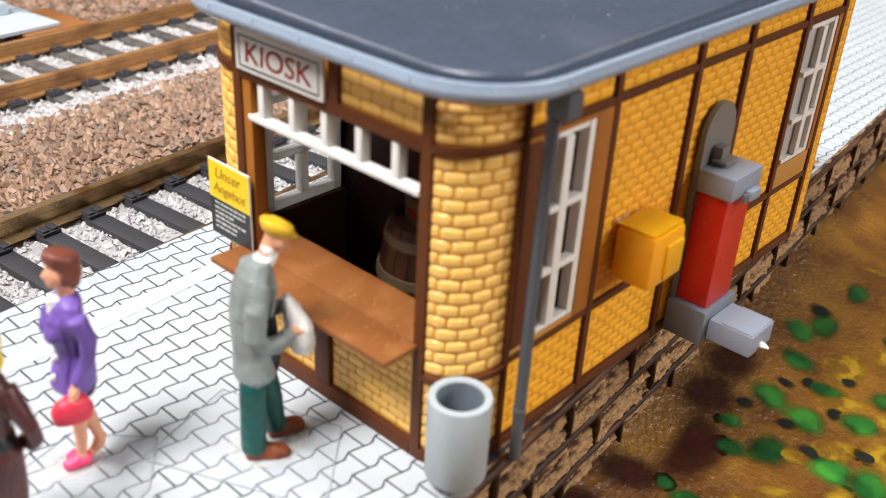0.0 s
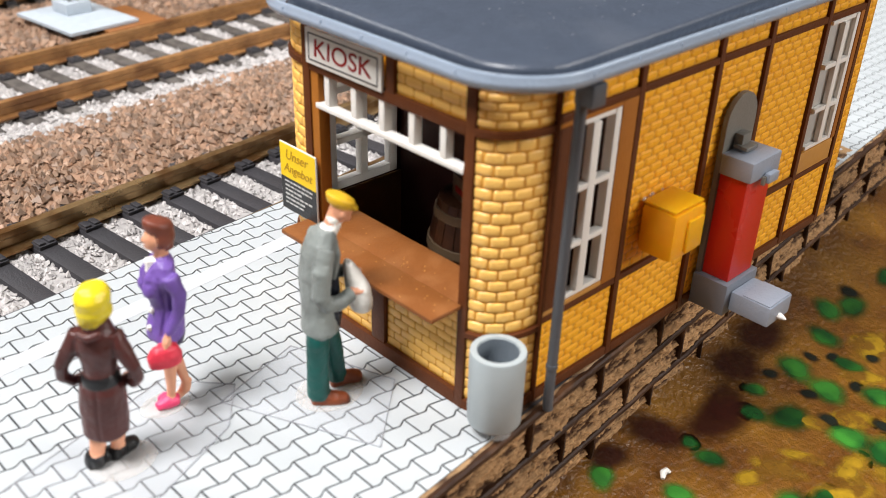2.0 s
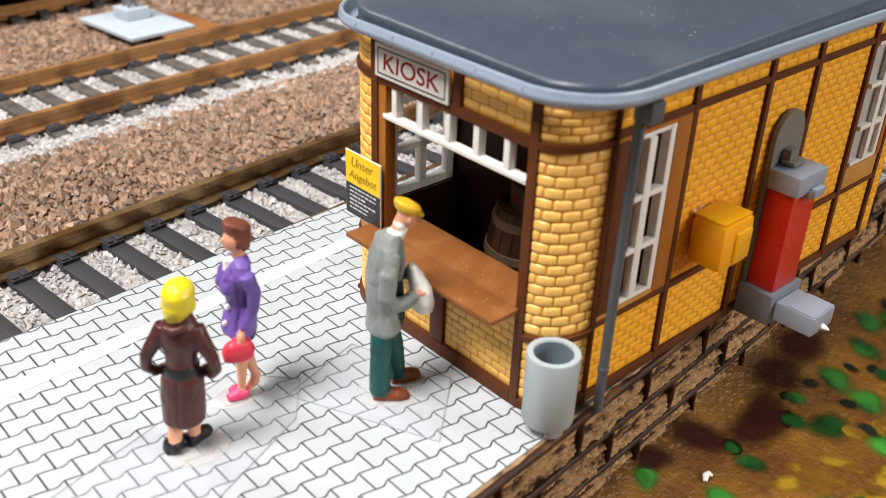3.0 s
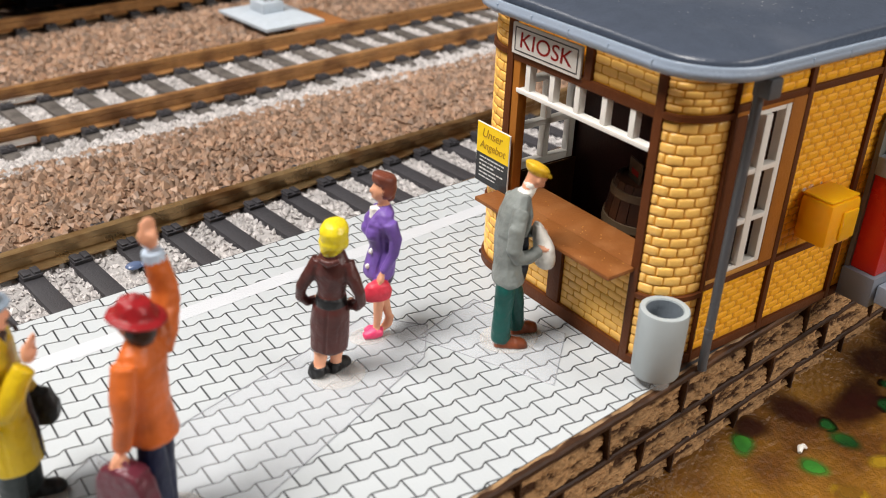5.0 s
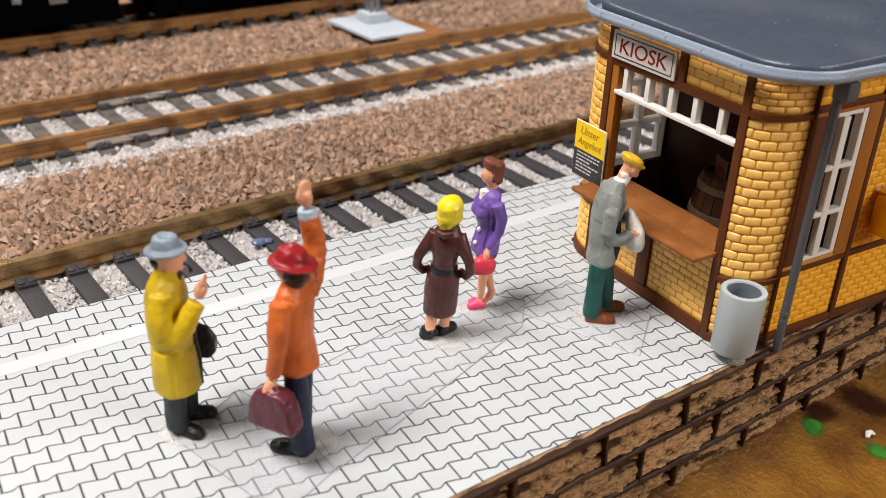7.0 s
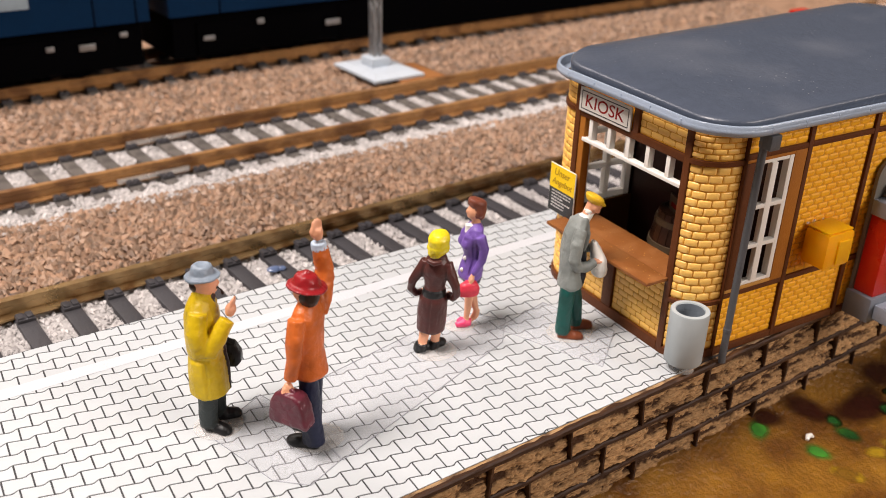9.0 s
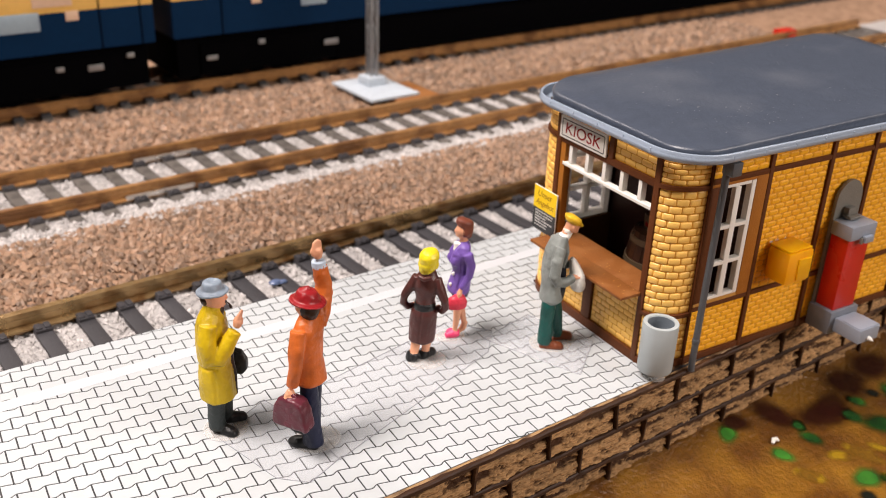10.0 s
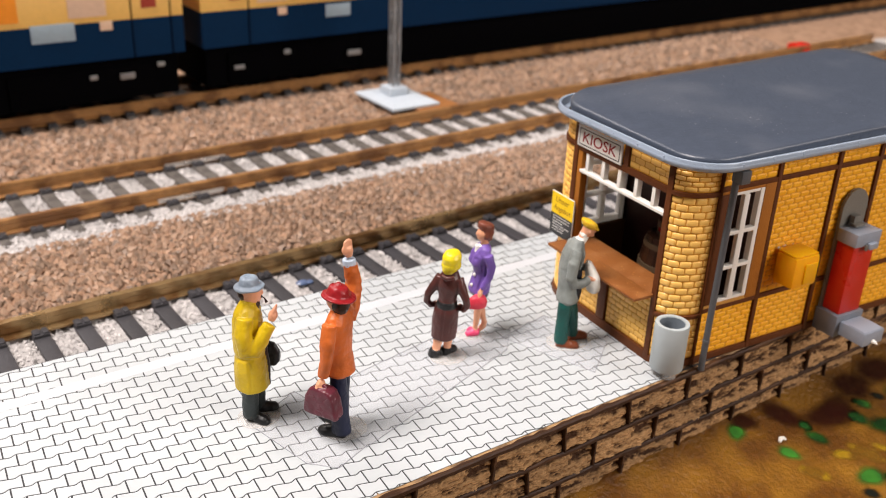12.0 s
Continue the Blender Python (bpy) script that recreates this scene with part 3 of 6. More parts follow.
# ---------------------------------------------------------------- tracks
def track(d, label, rail_mat, s0, s1, first, pitch, joint=None, wood=SLEEPER):
    th = thing("railway_track", (0, 0, 0), label, "railway track", "parallel tracks", turn=A_TRACK)
    prof = [(-0.20, 0), (0.20, 0), (0.20, 0.04), (0.05, 0.09), (0.045, 0.22), (0.085, 0.25), (0.085, 0.36), (-0.085, 0.36), (-0.085, 0.25), (-0.045, 0.22), (-0.05, 0.09), (-0.20, 0.04)]
    for side in (-1, 1):
        bm = bmesh.new()
        loft(bm, [[(s, d + side * GAUGE / 2 + y, -0.76 + z) for y, z in prof] for s in (s0, s1)])
        part("rail", bm, rail_mat, th, smooth=20)
    bm = bmesh.new()
    box(bm, -0.17, 0.17, -2.15, 2.15, -1.0, -0.765, 0.025)
    data = mesh_of("sleeper", bm, wood, 30)
    cl = bmesh.new()
    for sx in (-0.085, 0.085):
        box(cl, sx - 0.06, sx + 0.06, -0.11, 0.11, -0.77, -0.66, 0.02)
    box(cl, -0.16, 0.16, -0.14, 0.14, -0.77, -0.70, 0.01)
    cdata = mesh_of("rail_clip", cl, SLEEPER, 30)
    s = first
    while s - pitch > s0:
        s -= pitch
    while s < s1:
        sl = part("sleeper", data, None, th, at=(s, d, 0))
        for y in (-GAUGE / 2 - 0.27, -GAUGE / 2 + 0.27, GAUGE / 2 - 0.27, GAUGE / 2 + 0.27):
            if s < 12:
                part("rail_clip", cdata, None, sl, at=(0, y, 0))
        s += pitch
    for js, side in joint or ():
        bm = bmesh.new()
        y = d + side * GAUGE / 2
        box(bm, js, js + 1.9, y - 0.21, y - 0.10, -0.74, -0.62, 0.03)
        part("rail_joiner", bm, RAIL_END, th, "bright metal rail joiner")
    return th


track(TRACK_F, "railway track with weathered brown rails on dark grey sleepers", RAIL, -18, 22, 1.16, 0.834)
track(TRACK_2, "railway track with rusty orange rails on dark grey sleepers", RUST, -18, 34, 1.31, 0.883, ((-4.35, -1), (-3.2, 1)), SLEEPER_DUSTY)
track(TRACK_3, "railway track with rusty rails under the coaches", RUST, -18, 46, 0.3, 0.86, wood=SLEEPER_DUSTY)

# ---------------------------------------------------------------- kiosk
H_WALL = 3.98
LONG, DEEP, RX, RY, RY_FAR = 8.0, 4.01, 0.705, 0.47, 0.76


def brick_mesh(w, h, proud, name, mat):
    bm = bmesh.new()

    def ring(inset, y):
        a, b, c = w / 2 - inset, h / 2 - inset, 0.22 * h
        return [(-a + c, y, -b), (a - c, y, -b), (a, y, -b + c), (a, y, b - c), (a - c, y, b), (-a + c, y, b), (-a, y, b - c), (-a, y, -b + c)]
    loft(bm, [ring(0, 0), ring(0.06 * h, -0.55 * proud), ring(0.2 * h, -0.9 * proud), ring(0.24 * h, -proud)], caps=False)
    bm.faces.new(list(bm.verts)[-8:])
    return mesh_of(name, bm, mat, 60)


BW, BH = 0.25, 0.107


def courses(z0, z1, high=BH):
    n = max(1, round((z1 - z0) / high))
    h = (z1 - z0) / n
    return [(z0 + h * (i + 0.5), i) for i in range(n)]


def kiosk():
    th = thing("kiosk", (0, 0, 0), "yellow brick kiosk with dark timber frame and flat grey roof", "kiosk")
    # cores of the walls
    for z0, z1 in ((0.0, 1.34), (3.40, H_WALL)):
        part("wall", boxed(0.04, 0.16, RY, DEEP - RY_FAR, z0, z1), JOINT, th, smooth=0)
    for x0, x1, z0, z1 in ((RX, 0.72, 0, H_WALL), (0.72, 1.88, 0, 1.20), (0.72, 1.88, 3.36, H_WALL), (1.88, 6.56, 0, H_WALL), (6.56, 7.42, 0, 1.5), (6.56, 7.42, 3.40, H_WALL), (7.42, LONG, 0, H_WALL)):
        part("wall", boxed(x0, x1, 0.03, 0.15, z0, z1), JOINT, th, smooth=0)
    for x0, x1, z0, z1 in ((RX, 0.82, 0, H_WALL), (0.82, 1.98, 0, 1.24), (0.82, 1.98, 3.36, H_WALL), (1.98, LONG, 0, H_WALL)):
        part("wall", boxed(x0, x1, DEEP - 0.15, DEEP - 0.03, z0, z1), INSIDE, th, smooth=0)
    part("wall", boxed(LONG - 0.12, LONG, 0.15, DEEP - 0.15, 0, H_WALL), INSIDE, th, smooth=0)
    for cy, a0, ry in ((RY, 180, RY), (DEEP - RY_FAR, 90, RY_FAR)):
        bm = bmesh.new()
        rings = []
        for z in (0.0, H_WALL):
            ring = [(RX + (RX - 0.03) * math.cos(radians(a0 + 90 * i / 12)), cy + (ry - 0.03) * math.sin(radians(a0 + 90 * i / 12)), z) for i in range(13)]
            ring += [(RX + (RX - 0.13) * math.cos(radians(a0 + 90 * i / 12)), cy + (ry - 0.13) * math.sin(radians(a0 + 90 * i / 12)), z) for i in range(12, -1, -1)]
            rings.append(ring)
        loft(bm, rings)
        part("corner_wall", bm, JOINT, th)
    # single bricks of the front and of the near corner
    brick = brick_mesh(BW - 0.018, BH - 0.009, 0.009, "brick", BRICK)
    far = bmesh.new()

    def lay(x, y, z, turn, w, joined=None):
        if joined is None:
            ob = new("brick", brick)
            ob.matrix_local = pose(x * K, y * K, z * K, 0, 0, turn)
            ob.scale = ((w - 0.018) / (BW - 0.018), 1, 1)
            ob.parent = th
        else:
            m = pose(x, y, z, 0, 0, turn)
            w -= 0.008
            h = BH - 0.006
            g = 0.26 * h
            c = 0.28 * h
            a = [(-w / 2 + c, 0, -h / 2), (w / 2 - c, 0, -h / 2), (w / 2, 0, 0), (w / 2 - c, 0, h / 2), (-w / 2 + c, 0, h / 2), (-w / 2, 0, 0)]
            b = [(-w / 2 + c + 0.4 * g, -0.011, -h / 2 + g), (w / 2 - c - 0.4 * g, -0.011, -h / 2 + g), (w / 2 - g, -0.011, 0), (w / 2 - c - 0.4 * g, -0.011, h / 2 - g), (-w / 2 + c + 0.4 * g, -0.011, h / 2 - g), (-w / 2 + g, -0.011, 0)]
            va = [joined.verts.new(m @ Vector(p)) for p in a]
            vb = [joined.verts.new(m @ Vector(p)) for p in b]
            joined.faces.new(vb)
            for i in range(6):
                joined.faces.new((va[i], va[(i + 1) % 6], vb[(i + 1) % 6], vb[i]))

    def bond(u0, u1, i):
        """Centres and widths of the bricks of one course in running bond."""
        n = max(1, round((u1 - u0) / BW))
        w = (u1 - u0) / n
        if i % 2 == 0:
            return [(u0 + w * (k + 0.5), w) for k in range(n)]
        return [(u0 + w / 4, w / 2)] + [(u0 + w * (k + 1), w) for k in range(n - 1)] + [(u1 - w / 4, w / 2)]

    def panel_front(y0, y1, z0, z1, joined=None):
        for z, i in courses(z0, z1):
            for y, w in bond(y0, y1, i):
                lay(0.04, y, z, -90, w, joined)

    def lengths(ry):
        """The length along an oval corner at each degree."""
        arc = [0.0]
        for k in range(90):
            e = math.sin(radians(k + 0.5)) * RX, math.cos(radians(k + 0.5)) * ry
            arc.append(arc[-1] + math.hypot(*e) * math.pi / 180)
        return arc

    arcs = {180: (lengths(RY), RY), 90: (lengths(RY_FAR), RY_FAR)}

    def on_corner(u, out, cy, a0):
        """The place on the oval corner at the length u along it, out from the wall's core."""
        arc, ry = arcs[a0]
        q = next(k for k in range(1, 91) if arc[k] >= u or k == 90)
        q = q - 1 + (u - arc[q - 1]) / (arc[q] - arc[q - 1])
        a = radians(a0 + (q if a0 == 180 else 90 - q))
        n = Vector((math.cos(a) / RX, math.sin(a) / ry)).normalized()
        return RX + (RX - 0.03) * math.cos(a) + out * n.x, cy + (ry - 0.03) * math.sin(a) + out * n.y

    bent = {}

    def bent_brick(u, w, h, cy, a0):
        key = (round(u, 4), round(h, 4), a0)
        if key not in bent:
            bm = bmesh.new()
            rings = []
            for inset, out in ((0.0, -0.004), (0.012, 0.011), (0.028, 0.0155)):
                lo, hi, b = u - w / 2 + 0.007 + inset, u + w / 2 - 0.007 - inset, h / 2 - 0.0055 - 0.8 * inset
                us = [lo + (hi - lo) * k / 6 for k in range(7)]
                ends = [0.82 if k in (0, 6) else 1.0 for k in range(7)]
                rings.append([(*on_corner(v, out, cy, a0), -b * e) for v, e in zip(us, ends)] + [(*on_corner(v, out, cy, a0), b * e) for v, e in zip(us[::-1], ends)])
            rows = loft(bm, rings, caps=False)
            for k in range(6):
                bm.faces.new((rows[-1][k], rows[-1][k + 1], rows[-1][12 - k], rows[-1][13 - k]))
            bent[key] = mesh_of("brick", bm, BRICK, 50)
        return bent[key]

    def corner(cy, a0, z0, z1):
        """Bricks laid round an oval corner."""
        rows = courses(z0, z1, 0.136 if z1 < 3.5 else 0.094)
        for z, i in rows:
            for u, w in bond(0.0, arcs[a0][0][-1], i):
                ob = new("brick", bent_brick(u, w, (z1 - z0) / len(rows), cy, a0))
                ob.matrix_local = pose(0, 0, z * K)
                ob.parent = th

    def panel_long(x0, x1, z0, z1):
        for z, i in courses(z0, z1):
            for x, w in bond(x0, x1, i):
                lay(x, 0.03, z, 0, w, far)

    panel_front(0.57, 1.80, 0.20, 1.30)
    panel_front(2.04, 3.10, 0.20, 1.30)
    panel_front(0.57, 1.66, 3.50, 3.95)
    panel_front(1.76, 3.10, 3.50, 3.95, far)
    corner(RY, 180, 0.16, 0.98)
    corner(RY, 180, 1.09, 3.38)
    corner(RY, 180, 3.49, 3.95)
    corner(DEEP - RY_FAR, 90, 0.16, 0.98)
    corner(DEEP - RY_FAR, 90, 1.09, 3.38)
    corner(DEEP - RY_FAR, 90, 3.49, 3.95)
    uprights = (2.13, 3.72, 4.9, 6.44, 7.6)
    cols = [(0.74, 2.09)] + [(a + 0.05, b - 0.05) for a, b in zip(uprights, uprights[1:])]
    for x0, x1 in cols:
        panel_long(x0, x1, 3.56, 3.95)
        panel_long(x0, x1, 0.14, 1.06)
        if x0 > 1 and x0 < 6:
            panel_long(x0, x1, 1.16, 3.46)
    panel_long(7.65, 7.98, 0.14, 3.95)
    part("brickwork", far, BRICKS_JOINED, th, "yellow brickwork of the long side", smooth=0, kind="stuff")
    # timber frame, one mesh a timber
    t = 0.02

    def timber(x0, x1, y0, y1, z0, z1, mat=BEAM, name="beam"):
        part(name, boxed(x0, x1, y0, y1, z0, z1, 0.012), mat, th, smooth=30)

    for y0, y1 in ((0.44, 0.57), (3.12, 3.25)):
        timber(-t, 0.17, y0, y1, 0.0, H_WALL, name="post")
    timber(-t, 0.12, 1.80, 2.04, 0.2, 1.34, name="post")
    timber(-t, 0.12, 1.64, 1.77, 3.48, H_WALL, name="post")
    timber(-t - 0.002, 0.17, 0.572, 3.118, 0.0, 0.19)
    timber(-t + 0.004, 0.17, 0.572, 3.118, 3.36, 3.49)
    timber(0.0, 0.16, 2.98, 3.118, 1.41, 3.36, WOOD, "door_post")
    for x in uprights:
        w = 0.05
        timber(x - w, x + w, -t, 0.1, 0.0, H_WALL, name="post")
    timber(0.695, 0.732, -t - 0.012, 0.1, 0, H_WALL, name="post")
    # an added dark strip where the pipe's shadow band lies, beside the window
    timber(0.734, 0.953, -t, 0.1, 1.217, 3.403, name="post")
    for x0, x1 in [(0.732, 2.078)] + [(a + 0.052, b - 0.052) for a, b in zip(uprights, uprights[1:])]:
        timber(x0, x1, -t + 0.003, 0.1, 0.0, 0.13)
        timber(x0, x1, -t + 0.003, 0.1, 1.06, 1.15)
        timber(x0, x1, -t + 0.003, 0.1, 3.46, 3.55)
    timber(1.802, 2.078, -t + 0.006, 0.1, 1.152, 3.458, WOOD)
    timber(0.732, 1.80, -t + 0.006, 0.1, 3.405, 3.458, WOOD)
    timber(0.732, 1.80, -t + 0.006, 0.1, 1.152, 1.215, OCHRE)
    timber(6.5, 7.5, -t + 0.006, 0.1, 1.152, 1.49, OCHRE)
    timber(7.43, 7.545, -t + 0.006, 0.1, 1.492, 3.458, WOOD)
    for cy, a0, ry in ((RY, 180, RY), (DEEP - RY_FAR, 90, RY_FAR)):
        for z0, z1 in ((0.0, 0.14), (0.99, 1.08), (3.39, 3.48)):
            bm = bmesh.new()
            rings = []
            for r, z in ((-0.03, z0), (t, z0 + 0.01), (t, z1 - 0.01), (-0.03, z1)):
                rings.append([(RX + (RX + r) * math.cos(radians(a0 + 90 * i / 14)), cy + (ry + r) * math.sin(radians(a0 + 90 * i / 14)), z) for i in range(15)])
            loft(bm, rings, closed=False)
            part("ring_beam", bm, BEAM, th, smooth=50)
    # roof: a slab with rounded corners and a slight dome
    bm = bmesh.new()
    rings = []
    # the plate is not pressed home: it rises towards the tracks and the far end
    def roof_top(x, y, z):
        return z + (0.052 * (y + 0.28) * min(1.0, (x + 0.5) / 1.9) + 0.020 * max(0.0, x)) * min(1.0, max(0.0, (z - 4.02) / 0.1))

    for grow, z in ((-0.16, 3.99), (-0.11, 4.02), (-0.10, 4.12), (-0.115, 4.15), (-0.15, 4.17), (-0.5, 4.19), (-1.2, 4.205), (-1.7, 4.21)):
        rings.append([(x, y, roof_top(x, y, z)) for x, y in round_rect(-0.15 - grow, 8.35 + grow, -0.28 - grow, 4.05 + grow, max(0.2, 0.80 + grow * 0.6), 10)])
    loft(bm, rings)
    roof = part("roof", bm, ROOF, th, "flat anthracite roof with dust specks", smooth=60)
    bm = bmesh.new()
    rng = random.Random(3)
    for _ in range(150):
        x, y = rng.gauss(*rng.choice(((1.2, 0.5), (3.0, 0.9), (4.5, 0.6), (2.0, 0.4), (4.2, 1.8)))), rng.uniform(0.1, 3.6)
        x = min(7.6, max(0.3, x))
        e = min(x + 0.15, y + 0.28, 4.05 - y)
        z = roof_top(x, y, 4.175 + 0.015 * min(1, max(0, e - 0.11) / 0.39) + 0.015 * min(1, max(0, e - 0.5) / 0.7)) + 0.002
        ball(bm, (x, y, z), (rng.uniform(0.003, 0.009),) * 2 + (0.004,), n=6, m=3)
    part("dust", bm, SPECK, roof, "white dust specks", smooth=0)
    # gutter: a swept half-round round the roof
    bm = bmesh.new()
    rings = []
    prof = [(0.045, 4.135), (0.06, 4.155), (0.088, 4.158), (0.104, 4.138), (0.098, 4.108), (0.112, 4.085), (0.114, 4.05), (0.096, 4.01), (0.05, 3.975), (-0.02, 3.955), (-0.10, 3.955), (-0.10, 3.99), (0.0, 3.995), (0.03, 4.03)]
    path = round_rect(-0.16, 8.36, -0.29, 4.06, 0.81, 12)
    n = len(path)
    for i in range(n):
        p, a, b = Vector(path[i]), Vector(path[i - 1]), Vector(path[(i + 1) % n])
        d = (b - a).normalized()
        nn = Vector((d.y, -d.x))
        rings.append([(p.x + nn.x * o, p.y + nn.y * o, z) for o, z in prof])
    loft(bm, rings + [rings[0]], caps=False)
    bmesh.ops.remove_doubles(bm, verts=bm.verts, dist=0.0005)
    part("gutter", bm, GUTTER, th, "light blue-grey rain gutter", smooth=50)
    br = bmesh.new()
    box(br, -0.014, 0.014, -0.117, -0.05, 4.03, 4.115, 0.006)
    bdata = mesh_of("gutter_bracket", br, GUTTER, 30)
    for i in range(11):
        part("gutter_bracket", bdata, None, th, at=(0.7 + i * 0.72, -0.29, 0))
    for i in range(5):
        part("gutter_bracket", bdata, None, th, at=(-0.16, 0.5 + i * 0.68, 0), turn=-90)
    # rain pipe at the corner
    bm = bmesh.new()
    limb(bm, [(0.80, -0.21, 3.96), (0.795, -0.205, 3.6), (0.775, -0.20, 1.8), (0.75, -0.21, 0.06), (0.75, -0.22, -0.02)], [0.064, 0.062, 0.061, 0.061, 0.061], n=14)
    limb(bm, [(0.757, -0.207, 0.62), (0.756, -0.208, 0.56)], [0.069, 0.069], n=14)
    box(bm, 0.74, 0.96, -0.38, -0.14, 3.72, 3.965, 0.03)
    part("downpipe", bm, PIPE, th, "dark grey downpipe")
    # serving hatch: white transom with five short mullions
    win = new("transom_window")
    win.parent = th
    win.empty_display_size = 0.002
    part("transom_bar", boxed(-0.02, 0.12, 0.575, 3.02, 2.93, 2.995, 0.015), WHITE, win)
    for y in (0.90, 1.38, 1.86, 2.34, 2.82):
        part("mullion", boxed(0.0, 0.12, y - 0.045, y + 0.045, 2.99, 3.36, 0.008), WHITE, win)
    # window of the long side
    def sash(name, x0, x1, y, z0, z1, cols, rows, deep=0.10, f=0.12, mul=0.055, WHITE=WHITE_THIN):
        w = new(name)
        w.parent = th
        w.empty_display_size = 0.002
        part("window_stile", boxed(x0, x0 + f, y, y + deep, z0, z1, 0.01), WHITE, w)
        part("window_stile", boxed(x1 - f, x1, y, y + deep, z0, z1, 0.01), WHITE, w)
        part("window_rail", boxed(x0 + f, x1 - f, y + 0.004, y + deep, z0, z0 + f, 0.01), WHITE, w)
        part("window_rail", boxed(x0 + f, x1 - f, y + 0.004, y + deep, z1 - f * 0.6, z1, 0.01), WHITE, w)
        for i in range(1, cols):
            x = x0 + (x1 - x0) * i / cols
            part("mullion", boxed(x - mul, x + mul, y - 0.006, y + deep - 0.01, z0 + f, z1 - f * 0.6, 0.01), WHITE, w)
        for j in range(1, rows):
            z = z0 + (z1 - z0) * j / rows
            part("glazing_bar", boxed(x0 + f, x1 - f, y - 0.02, y + deep - 0.02, z - 0.045, z + 0.045, 0.01), WHITE, w)
        return w
    def deep_window(x0, x1, z0, z1, bars, deep):
        """A white window whose frame stands deep in the wall."""
        w = new("window")
        w.parent = th
        w.empty_display_size = 0.002
        mid = x0 + 0.48 * (x1 - x0)
        part("window_stile", boxed(x1 - 0.10, x1, -0.005, deep, z0, z1, 0.01), WHITE, w)
        part("window_rail", boxed(x0, x1 - 0.10, -0.004, deep, z0, z0 + 0.06, 0.01), WHITE, w)
        part("window_rail", boxed(x0, x1 - 0.10, 0.004, deep, z1 - 0.06, z1, 0.01), WHITE, w)
        part("mullion", boxed(mid - 0.065, mid + 0.065, -0.03, deep - 0.05, z0 + 0.06, z1 - 0.06, 0.012), WHITE, w)
        for z in bars:
            part("glazing_bar", boxed(x0, x1 - 0.10, -0.024, deep - 0.03, z - 0.036, z + 0.036, 0.01), WHITE, w)
    deep_window(0.955, 1.80, 1.22, 3.40, (1.93, 2.62), 0.12)
    # added cream panel in place of the light that shows through the panes
    part("light_backing", boxed(6.62, 7.33, 0.055, 0.075, 1.55, 3.39, 0.004), WHITE_THIN, th, "cream panel standing for the light seen through the far window")
    deep_window(6.62, 7.42, 1.5, 3.44, (2.12, 2.78), 0.10)
    sash("window", 0.80, 2.0, DEEP - 0.16, 1.24, 3.40, 2, 3, 0.14)
    # counter board
    bm = bmesh.new()
    box(bm, -0.48, -0.025, 0.50, 3.20, 1.345, 1.405, 0.014)
    box(bm, -0.03, 0.55, 0.575, 3.115, 1.345, 1.404, 0.006)
    part("counter", bm, COUNTER, th, "brown serving counter with crumbs")
    bm = bmesh.new()
    for _ in range(46):
        ball(bm, (rng.uniform(-0.42, 0.3), rng.uniform(0.6, 3.0), 1.406), (rng.uniform(0.004, 0.012), rng.uniform(0.004, 0.012), 0.005), n=6, m=3)
    part("crumbs", bm, OCHRE, th, "light crumbs on the counter", smooth=0)
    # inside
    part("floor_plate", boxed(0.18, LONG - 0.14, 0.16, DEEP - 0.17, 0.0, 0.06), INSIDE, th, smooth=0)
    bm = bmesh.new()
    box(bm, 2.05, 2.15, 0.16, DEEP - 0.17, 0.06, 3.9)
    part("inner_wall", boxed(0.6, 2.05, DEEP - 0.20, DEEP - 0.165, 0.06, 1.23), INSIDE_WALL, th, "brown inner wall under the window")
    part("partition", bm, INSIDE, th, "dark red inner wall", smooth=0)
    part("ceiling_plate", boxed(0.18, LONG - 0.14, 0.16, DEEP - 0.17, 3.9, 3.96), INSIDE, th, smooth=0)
    return th


kiosk()


